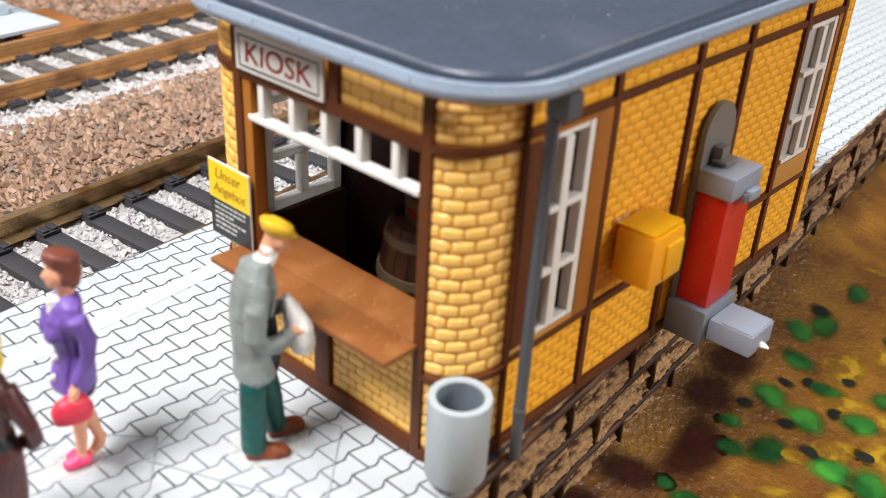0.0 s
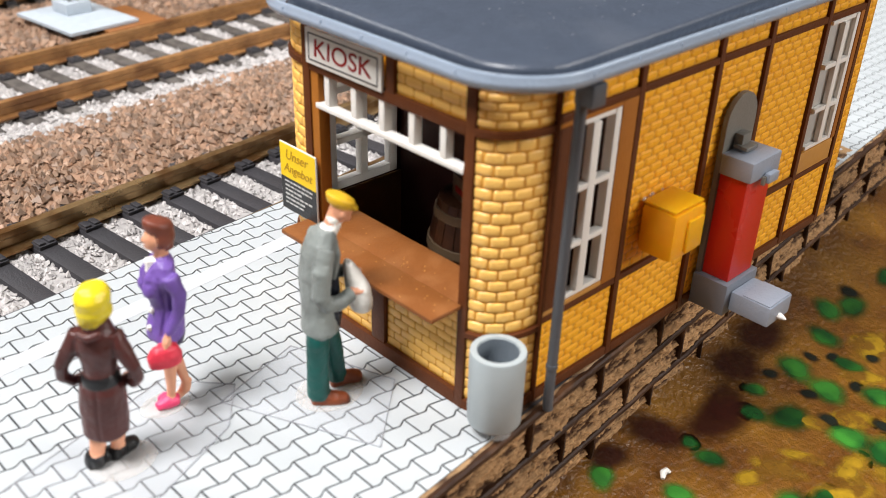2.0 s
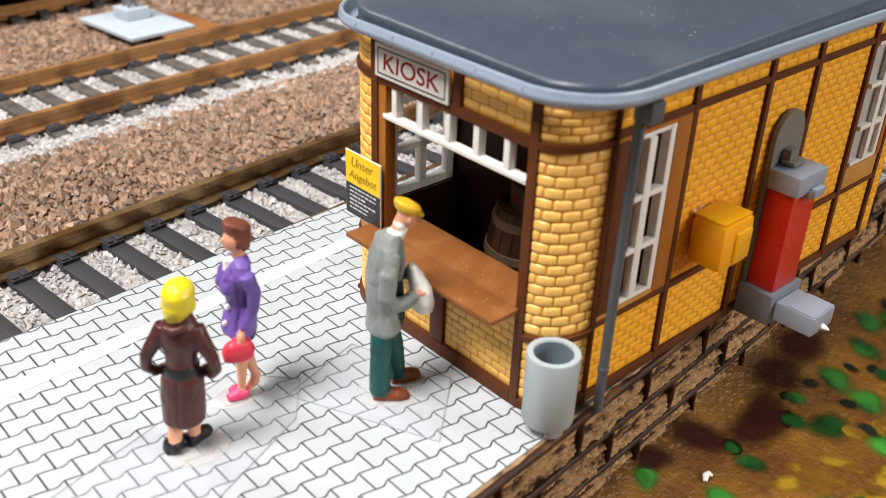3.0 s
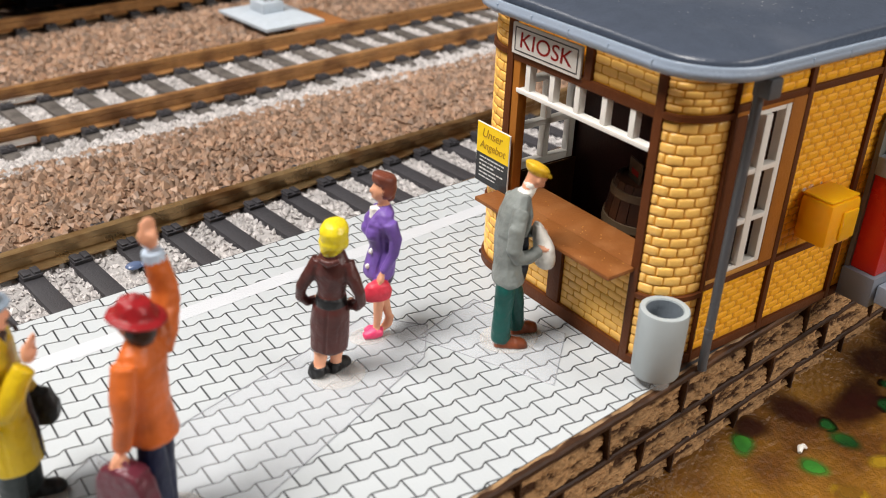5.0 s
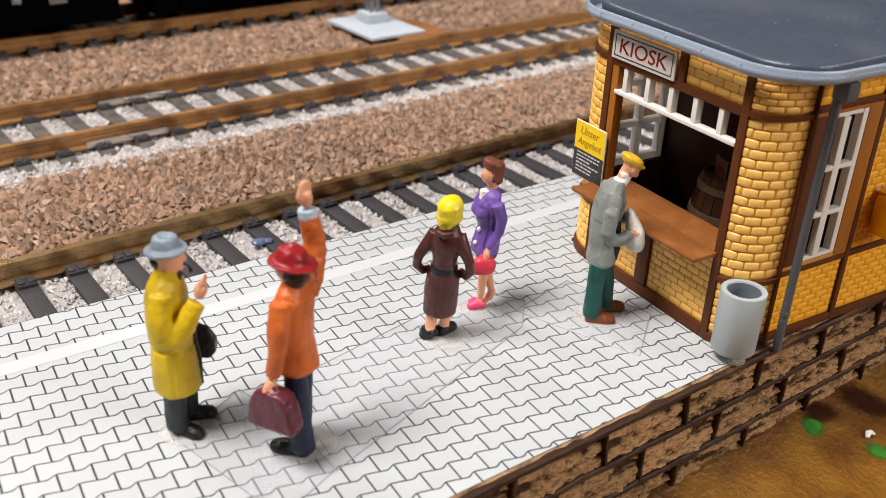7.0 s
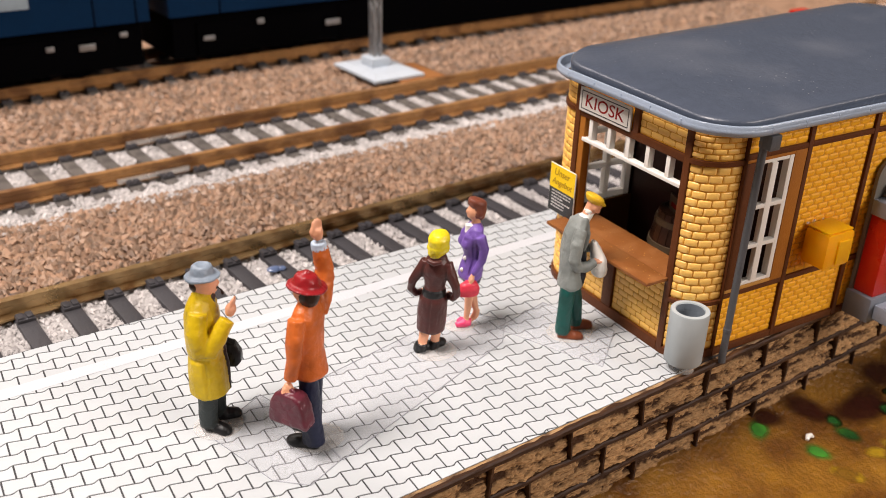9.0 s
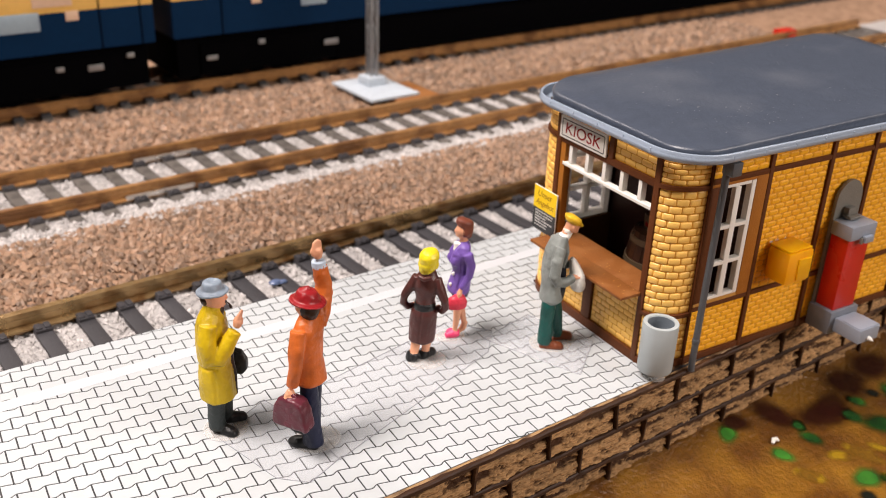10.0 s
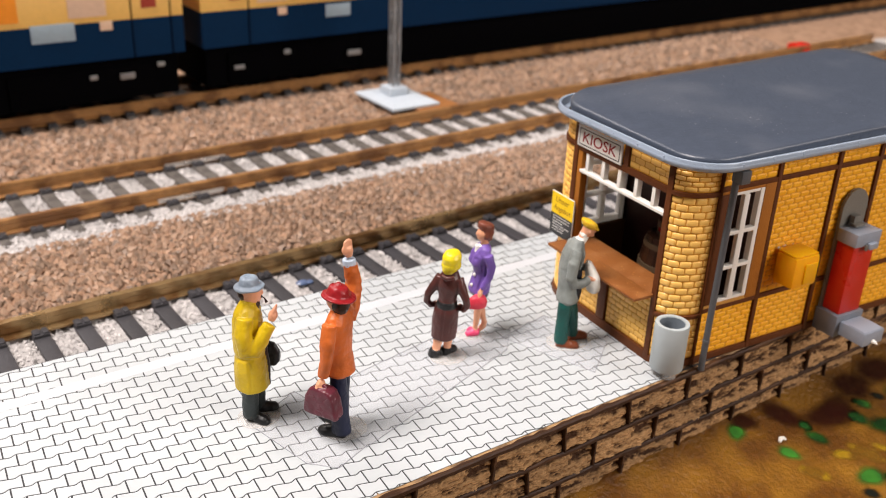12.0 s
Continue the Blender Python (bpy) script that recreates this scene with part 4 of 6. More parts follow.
# ---------------------------------------------------------------- what stands in and on the kiosk
def cask():
    th = thing("cask", (1.22, 1.55, 0.06), "wooden cask with hoops on the kiosk floor, coloured dark as in shade", "barrel")
    n, top = 20, 1.88

    def bulge(z):
        return 0.44 + 0.14 * math.sin(math.pi * z / top)
    for k in range(n):
        bm = bmesh.new()
        a0, a1 = 2 * math.pi * (k + 0.04) / n, 2 * math.pi * (k + 0.96) / n
        rings = []
        for j in range(9):
            z = top * j / 8
            r = bulge(z)
            rings.append([(r * math.cos(a0), r * math.sin(a0), z), (r * math.cos(a1), r * math.sin(a1), z), ((r - 0.06) * math.cos(a1), (r - 0.06) * math.sin(a1), z), ((r - 0.06) * math.cos(a0), (r - 0.06) * math.sin(a0), z)])
        loft(bm, rings)
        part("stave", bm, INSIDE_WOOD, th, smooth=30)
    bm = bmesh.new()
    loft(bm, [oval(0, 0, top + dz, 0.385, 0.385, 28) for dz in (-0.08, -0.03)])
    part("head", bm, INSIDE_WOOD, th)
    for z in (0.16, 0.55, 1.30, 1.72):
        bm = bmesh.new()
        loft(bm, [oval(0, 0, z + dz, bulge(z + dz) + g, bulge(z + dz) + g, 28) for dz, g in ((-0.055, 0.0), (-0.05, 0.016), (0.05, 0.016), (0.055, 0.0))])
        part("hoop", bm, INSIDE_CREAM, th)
    card = thing("price_card", (1.02, 1.62, 1.91), "small price card standing on the cask, coloured dark as in shade", "card", turn=-20)
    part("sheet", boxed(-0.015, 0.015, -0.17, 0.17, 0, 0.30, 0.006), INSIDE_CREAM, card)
    part("print_bar", boxed(-0.019, -0.0155, -0.12, 0.08, 0.09, 0.17), INK_RED, card)
    for i in range(3):
        b = thing("bottle", (1.10 + 0.05 * i, 1.38 - 0.13 * i, 1.91), "dark small bottle on the cask", "bottle", "bottles on the cask")
        bm = bmesh.new()
        loft(bm, [oval(0, 0, z, r, r, 12) for z, r in ((0, 0.045), (0.01, 0.05), (0.22, 0.05), (0.29, 0.02), (0.40, 0.018))])
        part("glass_body", bm, BEAM, b)


cask()


def kiosk_sign():
    th = thing("kiosk_sign", (-0.035, 2.458, 3.672), "white framed sign with red lettering under the kiosk roof", "sign")
    part("board", boxed(-0.02, 0.018, -0.662, 0.662, -0.205, 0.205, 0.006), PAPER, th)
    bm = bmesh.new()
    w, h, e = 0.60, 0.155, 0.008
    for a in ((-w, w, h - e, h + e), (-w, w, -h - e, -h + e), (-w - e, -w + e, -h, h), (w - e, w + e, -h, h)):
        box(bm, -0.0235, -0.0195, a[0], a[1], a[2], a[3])
    part("border_line", bm, INK_BLACK, th, "thin black border line", smooth=0)
    letters("KIOSK", 0.30, INK_RED, "lettering", th, facing_front(-0.0225, 0.01, -0.006) @ Matrix.Diagonal((1.20, 1, 1, 1)), slant=0.06)


kiosk_sign()


def menu_board():
    th = thing("menu_board", (-0.06, 3.36, 1.36), "small yellow and black offer board fixed to the kiosk corner", "sign")
    part("board", boxed(-0.012, 0.010, -0.37, 0.37, 0.02, 0.94, 0.004), PAPER, th)
    part("yellow_panel", boxed(-0.017, -0.0125, -0.36, 0.36, 0.48, 0.93), CARD_YELLOW, th)
    part("black_panel", boxed(-0.017, -0.0125, -0.36, 0.36, 0.03, 0.478), CARD_BLACK, th)
    letters("Unser", 0.185, INK_BROWN, "lettering", th, facing_front(-0.019, 0.02, 0.80), slant=0.2)
    letters("Angebot", 0.165, INK_BROWN, "lettering", th, facing_front(-0.019, 0.0, 0.62), slant=0.2)
    rng = random.Random(2)
    for i in range(6):
        z = 0.43 - i * 0.06
        y, end = 0.28, 0.28 - rng.uniform(0.22, 0.56)
        while y > end:
            w = rng.uniform(0.035, 0.10)
            h = rng.uniform(0.008, 0.013)
            part("text_bar", boxed(-0.0195, -0.0165, y - w, y, z - h, z + h), TEXT_GREY, th)
            y -= w + 0.018
    part("bracket", boxed(-0.006, 0.06, -0.30, 0.0, 0.4, 0.46), BEAM, th)


menu_board()


def letterbox():
    th = thing("letterbox", (2.42, -0.015, 1.20), "bright yellow plastic letterbox on the brick wall", "letterbox")
    bm = bmesh.new()
    box(bm, 0.0, 0.66, -0.50, 0.0, 0.20, 0.84, 0.085)
    part("body", bm, YELLOW_BOX, th)
    part("flap", boxed(0.26, 0.58, -0.535, -0.49, 0.28, 0.70, 0.02), YELLOW_BOX, th)
    bm = bmesh.new()
    box(bm, 0.03, 0.63, -0.46, 0.0, 0.835, 0.87, 0.02)
    part("lid", bm, YELLOW_BOX, th)


letterbox()


def letterbox_glue():
    rng = random.Random(9)
    th = thing("glue_beads", (2.44, -0.022, 2.06), "clear shiny glue beads above the letterbox", "glue")
    for i in range(9):
        bm = bmesh.new()
        c = rng.uniform(0.012, 0.026)
        ball(bm, (rng.uniform(0.0, 0.42), 0.0, rng.uniform(-0.01, 0.06)), (c, c * 0.8, c), n=10, m=6)
        part("bead", bm, GLUE, th)


letterbox_glue()


def vending_machine():
    th = thing("vending_machine", (3.95, -0.015, 0.05), "red and grey vending machine on the kiosk wall", "vending machine")
    bm = bmesh.new()
    pts = [(0.05, 0.0), (0.75, 0.0), (0.75, 2.55)] + [(0.40 + 0.35 * math.cos(radians(a)), 2.55 + 0.38 * math.sin(radians(a))) for a in range(15, 180, 15)] + [(0.05, 2.55)]
    loft(bm, [[(x, y, z) for x, z in pts] for y in (-0.07, 0.0)])
    part("back_plate", bm, GREY_DARK, th, "dark grey rounded back plate", smooth=30)
    part("body", boxed(0.09, 0.69, -0.47, -0.072, 0.44, 2.0, 0.02), RED, th, "bright red body")
    head = part("head", boxed(0.04, 0.74, -0.53, -0.072, 1.92, 2.20, 0.025), GREY_LIGHT, th, "light grey head")
    part("coin_slot", boxed(0.36, 0.60, -0.62, -0.535, 1.86, 1.99, 0.02), GREY_LIGHT, head)
    part("slot_lever", boxed(0.30, 0.36, -0.58, -0.532, 1.84, 1.96, 0.01), GREY_DARK, head)
    bm = bmesh.new()
    box(bm, 0.28, 0.48, -0.2, -0.072, 2.225, 2.42, 0.02)
    box(bm, 0.24, 0.52, -0.3, -0.1, 2.222, 2.28, 0.02)
    part("lock", bm, GREY_DARK, head)
    part("plinth", boxed(0.0, 0.78, -0.53, 0.0, -0.03, 0.438, 0.02), GREY, th, "grey plinth")
    dr = part("drawer", boxed(0.12, 0.70, -1.12, -0.535, 0.03, 0.32, 0.025), GREY_LIGHT, th, "light grey drawer pulled out")
    part("drawer_top", boxed(0.14, 0.68, -1.10, -0.70, 0.322, 0.335, 0.005), GREY_LIGHT, dr)
    bm = bmesh.new()
    limb(bm, [(0.41, -1.12, 0.10), (0.41, -1.18, 0.10), (0.41, -1.23, 0.09)], [0.05, 0.035, 0.01], n=8)
    part("knob", bm, WHITE, dr)


vending_machine()


def litter_bin():
    th = thing("litter_bin", (0.0, -0.05, 0.03), "light grey cylindrical litter bin glued at the platform edge", "litter bin")
    bm = bmesh.new()
    loft(bm, [oval(0, 0, z, r, r, 32) for z, r in ((0.13, 0.295), (0.15, 0.305), (1.04, 0.312), (1.06, 0.305), (1.062, 0.238), (1.04, 0.228))], caps=False)
    loft(bm, [oval(0, 0, z, r, r, 32) for z, r in ((1.04, 0.228), (0.2, 0.225), (0.2, 0.01))], 1, caps=False)
    loft(bm, [oval(0, 0, z, r, r, 32) for z, r in ((0.13, 0.01), (0.13, 0.295))], caps=False)
    part("body", bm, [BIN, BIN_IN], th, smooth=50)
    bm = bmesh.new()
    loft(bm, [oval(0.0, 0, -0.03, 0.20, 0.22, 14), oval(0, 0, 0.05, 0.17, 0.18, 14), oval(0, 0, 0.14, 0.15, 0.15, 14)])
    part("glue_foot", bm, GLUE, th, "clear glue under the bin")


litter_bin()


# ---------------------------------------------------------------- mast and coaches
def catenary_mast():
    x, y = rail_xy(6.15, 18.55)
    th = thing("catenary_mast", (x, y, -0.62), "grey lattice catenary mast on a light plinth", "mast", turn=A_TRACK)
    bm = bmesh.new()
    loft(bm, [[(sx * a + 0.80, sy * b - 0.80, z) for sx, sy in ((-1, -1), (1, -1), (1, 1), (-1, 1))] for a, b, z in ((0.86, 0.95, -0.3), (0.86, 0.95, 0.24))])
    part("plinth", bm, CLAY, th, "brown plinth block", smooth=0)
    bm = bmesh.new()
    loft(bm, [[(sx * a, sy * b - 0.2, z) for sx, sy in ((-1, -1), (1, -1), (1, 1), (-1, 1))] for a, b, z in ((0.98, 1.3, 0.26), (0.98, 1.3, 0.34), (0.72, 0.95, 0.42))])
    part("base_plate", bm, CONCRETE, th, "light grey-blue base plate", smooth=0)
    part("foot_block", boxed(-0.36, 0.36, -0.36, 0.36, 0.42, 0.72, 0.04), CONCRETE, th)
    for sx in (-1, 1):
        for sy in (-1, 1):
            bm = bmesh.new()
            box(bm, sx * 0.12 - 0.04, sx * 0.12 + 0.04, sy * 0.12 - 0.04, sy * 0.12 + 0.04, 0.7, 14)
            part("corner_post", bm, STEEL, th, smooth=0)
    for i in range(16):
        z = 0.9 + i * 0.8
        for f in (-1, 1):
            bm = bmesh.new()
            a = 1 if i % 2 else -1
            limb(bm, [(-0.12 * a, 0.12 * f, z), (0.12 * a, 0.12 * f, z + 0.8)], 0.04, n=6)
            limb(bm, [(0.12 * f, -0.12 * a, z), (0.12 * f, 0.12 * a, z + 0.8)], 0.04, n=6)
            part("lattice_brace", bm, STEEL, th)


catenary_mast()


def coach(s0, s1, label, marks):
    """A passenger coach standing on the third track; only its near side and underframe show."""
    th = thing("railway_coach", (*rail_xy(s0, TRACK_3), -0.38), label, "railway coach", "coupled coaches", turn=A_TRACK)
    L, W = s1 - s0, 2.0
    bm = bmesh.new()
    loft(bm, [[(x, y, z) for y, z in ((-W, 1.71), (-W, 2.96), (W, 2.96), (W, 1.71))] for x in (0, L)])
    part("lower_body", bm, COACH_BLUE, th, "dark blue lower body")
    bm = bmesh.new()
    loft(bm, [[(x, y, z) for y, z in ((-W, 2.965), (-W, 5.2), (-W + 0.5, 5.9), (0, 6.3), (W - 0.5, 5.9), (W, 5.2), (W, 2.965))] for x in (0, L)])
    part("upper_body", bm, COACH_CREAM, th, "warm yellow upper body")
    bm = bmesh.new()
    box(bm, 0.2, L - 0.2, -W + 0.35, W - 0.35, 0.25, 1.705)
    for x in (2.2, 4.6, L - 4.6, L - 2.2):
        for y in (-1.22, 1.22):
            loft(bm, [[(x + 0.78 * math.cos(a * 0.3927), y + w, 0.80 + 0.78 * math.sin(a * 0.3927)) for a in range(16)] for w in (-0.2, 0.2)])
    box(bm, 1.0, 5.8, -1.75, -1.45, 0.28, 1.4, 0.05)
    box(bm, L - 5.8, L - 1.0, -1.75, -1.45, 0.28, 1.4, 0.05)
    box(bm, 6.5, L - 6.5, -1.7, -1.2, 0.15, 1.5, 0.1)
    part("underframe", bm, COACH_BLACK, th, "black underframe with bogies")
    for kind, a, b, z0, z1 in marks:
        mat, nm = {"w": (COACH_GLASS, "window"), "a": (COACH_AMBER, "window"), "d": (COACH_RED, "door_window"), "p": (COACH_PLATE, "number_plate"), "s": (COACH_GLASS, "marker"), "j": (COACH_BLACK, "door_gap"), "k": (STEEL, "axle_box")}[kind]
        y = -1.80 if kind == "k" else -W
        part(nm, boxed(a, b, y - 0.03, y + 0.02, z0 + 0.2, z1 + 0.2, 0.008), mat, th)
    return th


coach(-26.65, -0.30, "long yellow and blue railway coach with lit amber windows", (
    ("a", 18.2, 21.1, 2.95, 4.2), ("w", 22.6, 23.8, 2.95, 4.2), ("a", 14.0, 16.9, 2.95, 4.2), ("d", 24.95, 25.45, 3.1, 4.3), ("j", 24.58, 24.62, 1.5, 5.0), ("j", 25.9, 25.94, 1.5, 5.0),
    ("p", 21.4, 22.75, 2.25, 2.82), ("s", 23.55, 23.95, 2.48, 2.78), ("k", 24.1, 24.6, 0.75, 0.95), ("k", 23.1, 23.35, 0.85, 1.0), ("k", 25.4, 25.65, 1.05, 1.2)))
coach(0.35, 46.0, "long yellow and blue railway coach with a dark underframe", (
    ("d", 1.05, 1.5, 3.1, 4.3), ("j", 1.74, 1.78, 1.5, 5.0), ("w", 2.1, 3.3, 2.95, 4.2), ("a", 3.9, 6.2, 2.95, 4.2), ("w", 7.4, 10.0, 2.95, 4.2), ("w", 11.2, 13.8, 2.95, 4.2), ("w", 15.0, 17.6, 2.95, 4.2),
    ("p", 4.85, 5.9, 2.2, 2.66), ("s", 2.9, 3.25, 2.45, 2.72), ("k", 3.2, 3.45, 0.95, 1.12), ("k", 5.9, 6.5, 0.6, 0.8), ("k", 1.2, 1.6, 0.6, 0.75)))


def red_marker():
    x, y = rail_xy(28.2, 17.0)
    th = thing("track_marker", (x, y, -0.86), "small red marker block beside the track", "marker")
    part("block", boxed(-0.5, 0.5, -0.3, 0.3, 0, 0.55, 0.1), RED, th)


red_marker()

# ---------------------------------------------------------------- figurines: one mesh each, in plain paint
def paint(name, colour, rough=0.4, vary=0.14):
    return material(name, colour, rough, vary=vary, scale=700, second=tuple(c * 0.72 for c in colour), second_scale=350, bump=0.35, bump_scale=1600, spec=0.38)


def hull(bm, rows, mi, n=20):
    """A rounded body through rings of (x, y, z, forward radius, side radius)."""
    loft(bm, [oval(x, y, z, rx, ry, n) for x, y, z, rx, ry in rows], mi)


def shoe(bm, x, y, angle, mi, long=0.46, wide=0.115):
    c, s = math.cos(radians(angle)), math.sin(radians(angle))
    rings = []
    for u, w, h in ((0.0, 0.55, 0.12), (0.06, 0.85, 0.19), (0.30, 0.9, 0.20), (0.52, 0.95, 0.14), (0.75, 1.0, 0.12), (0.92, 0.75, 0.09), (1.0, 0.3, 0.05)):
        u = (u - 0.42) * long
        rings.append([(x + u * c - w * wide * math.cos(k * 0.628) * s, y + u * s + w * wide * math.cos(k * 0.628) * c, max(0.0, 0.02 + h * math.sin(k * 0.628))) for k in range(10)])
    loft(bm, rings, mi)


def groove(bm, pts, wide, deep):
    """Press a crease into a casting along a line of points."""
    pts = [Vector(p) for p in pts]
    bm.normal_update()
    for v in bm.verts:
        far = 9.0
        for p, q in zip(pts, pts[1:]):
            pq = q - p
            u = min(1.0, max(0.0, (v.co - p).dot(pq) / pq.length_squared))
            far = min(far, (v.co - p - pq * u).length)
        if far < wide:
            v.co -= v.normal * deep * (1 - (far / wide) ** 2)


def casting(bm, amount, creases):
    """Merge the rounded forms into one moulded body, with folds and creases; each face keeps the paint of the form it came from."""
    bmesh.ops.recalc_face_normals(bm, faces=bm.faces)
    bm.faces.ensure_lookup_table()
    tree = BVHTree.FromBMesh(bm)
    loose = bpy.data.meshes.new("forms")
    bm.to_mesh(loose)
    ob = new("forms", loose)
    merge = ob.modifiers.new("merge", "REMESH")
    merge.mode, merge.voxel_size, merge.adaptivity = "VOXEL", 0.0135, 0.0
    whole = bpy.data.meshes.new_from_object(ob.evaluated_get(bpy.context.evaluated_depsgraph_get()))
    bpy.data.objects.remove(ob)
    out = bmesh.new()
    out.from_mesh(whole)
    for _ in range(4):
        bmesh.ops.smooth_vert(out, verts=out.verts[:], factor=0.5, use_axis_x=True, use_axis_y=True, use_axis_z=True)
    for f in out.faces:
        f.material_index = bm.faces[tree.find_nearest(f.calc_center_median())[2]].material_index
    out.normal_update()
    for v in out.verts:
        p = v.co
        fold = noise.noise((p.x * 5, p.y * 5, p.z * 2.6)) + 0.6 * noise.noise((p.x * 11, p.y * 11, p.z * 8)) + 0.25 * noise.noise(p * 24)
        v.co = p + v.normal * amount * fold
    for pts, wide, deep in creases:
        groove(out, pts, wide, deep)
    for _ in range(2):
        bmesh.ops.smooth_vert(out, verts=out.verts[:], factor=0.5, use_axis_x=True, use_axis_y=True, use_axis_z=True)
    return out


def figurine(name, at, turn, label, paints, build, tall, folds=0.012, lean=0.0, slim=(1.0, 1.0)):
    bm = bmesh.new()
    creases = build(bm) or ()
    bm = casting(bm, folds, creases)
    top, low = max(v.co.z for v in bm.verts), min(v.co.z for v in bm.verts)
    for v in bm.verts:
        v.co.z -= low
        v.co.x *= slim[0]
        v.co.y = v.co.y * slim[1] + lean * v.co.z
    bmesh.ops.scale(bm, vec=(tall / (top - low),) * 3, verts=bm.verts)
    ob = part(name, bm, paints, smooth=80)
    ob.matrix_world = pose(at[0] * K, at[1] * K, 0.002 * K, 0, 0, turn)
    return tagged(ob, label, "figurine", "figurines on the platform")


HAIR_DARK = paint("painted_dark_hair", (0.035, 0.016, 0.010))
SHOE_BLACK = paint("painted_black_shoe", (0.010, 0.010, 0.011), 0.4)


def slab_form(bm, outline, axis, lo, hi, mi, inset=0.03):
    """A cushion-edged flat form: an outline in two axes, drawn out along the third."""
    mid = [sum(p[k] for p in outline) / len(outline) for k in (0, 1)]
    rings = []
    for f, d in ((1 - 2 * inset, lo), (1.0, lo + inset), (1.0, hi - inset), (1 - 2 * inset, hi)):
        flat = [(mid[0] + (u - mid[0]) * f, mid[1] + (w - mid[1]) * f) for u, w in outline]
        rings.append([(u, d, w) if axis == "y" else (d, u, w) for u, w in flat])
    loft(bm, rings, mi)


def face(bm, x, y, z, mi, k=1.0):
    """Nose, chin, brow and ears of a small head at x, y, z."""
    ball(bm, (x + 0.125 * k, y, z - 0.01 * k), (0.045 * k, 0.03 * k, 0.05 * k), mi, 10, 6)
    ball(bm, (x + 0.07 * k, y, z - 0.10 * k), (0.065 * k, 0.07 * k, 0.05 * k), mi, 10, 6)
    for sy in (1, -1):
        ball(bm, (x - 0.01 * k, y + 0.12 * sy * k, z - 0.01 * k), (0.035 * k, 0.025 * k, 0.05 * k), mi, 8, 5)


def hand(bm, x, y, z, mi, dx=0.0, dy=0.0, dz=1.0, k=1.0):
    """A closed palm with four fingers that point along dx, dy, dz."""
    d = Vector((dx, dy, dz)).normalized()
    a = Vector((d.y, -d.x, 0.0)) if abs(d.z) < 0.9 else Vector((0.3, 1.0, 0.0))
    a.normalize()
    c = Vector((x, y, z))
    limb(bm, [c - d * 0.05 * k, c + d * 0.04 * k, c + d * 0.10 * k], [0.05 * k, 0.075 * k, 0.06 * k], mi, 10)
    for i in range(4):
        q = c + a * (i - 1.5) * 0.035 * k
        limb(bm, [q + d * 0.06 * k, q + d * (0.15 + 0.02 * (i in (1, 2))) * k, q + d * (0.19 + 0.02 * (i in (1, 2))) * k], [0.027 * k, 0.025 * k, 0.014 * k], mi, 7)
    limb(bm, [c + a * 0.06 * k, c + a * 0.085 * k + d * 0.06 * k, c + a * 0.08 * k + d * 0.11 * k], [0.03 * k, 0.026 * k, 0.016 * k], mi, 7)


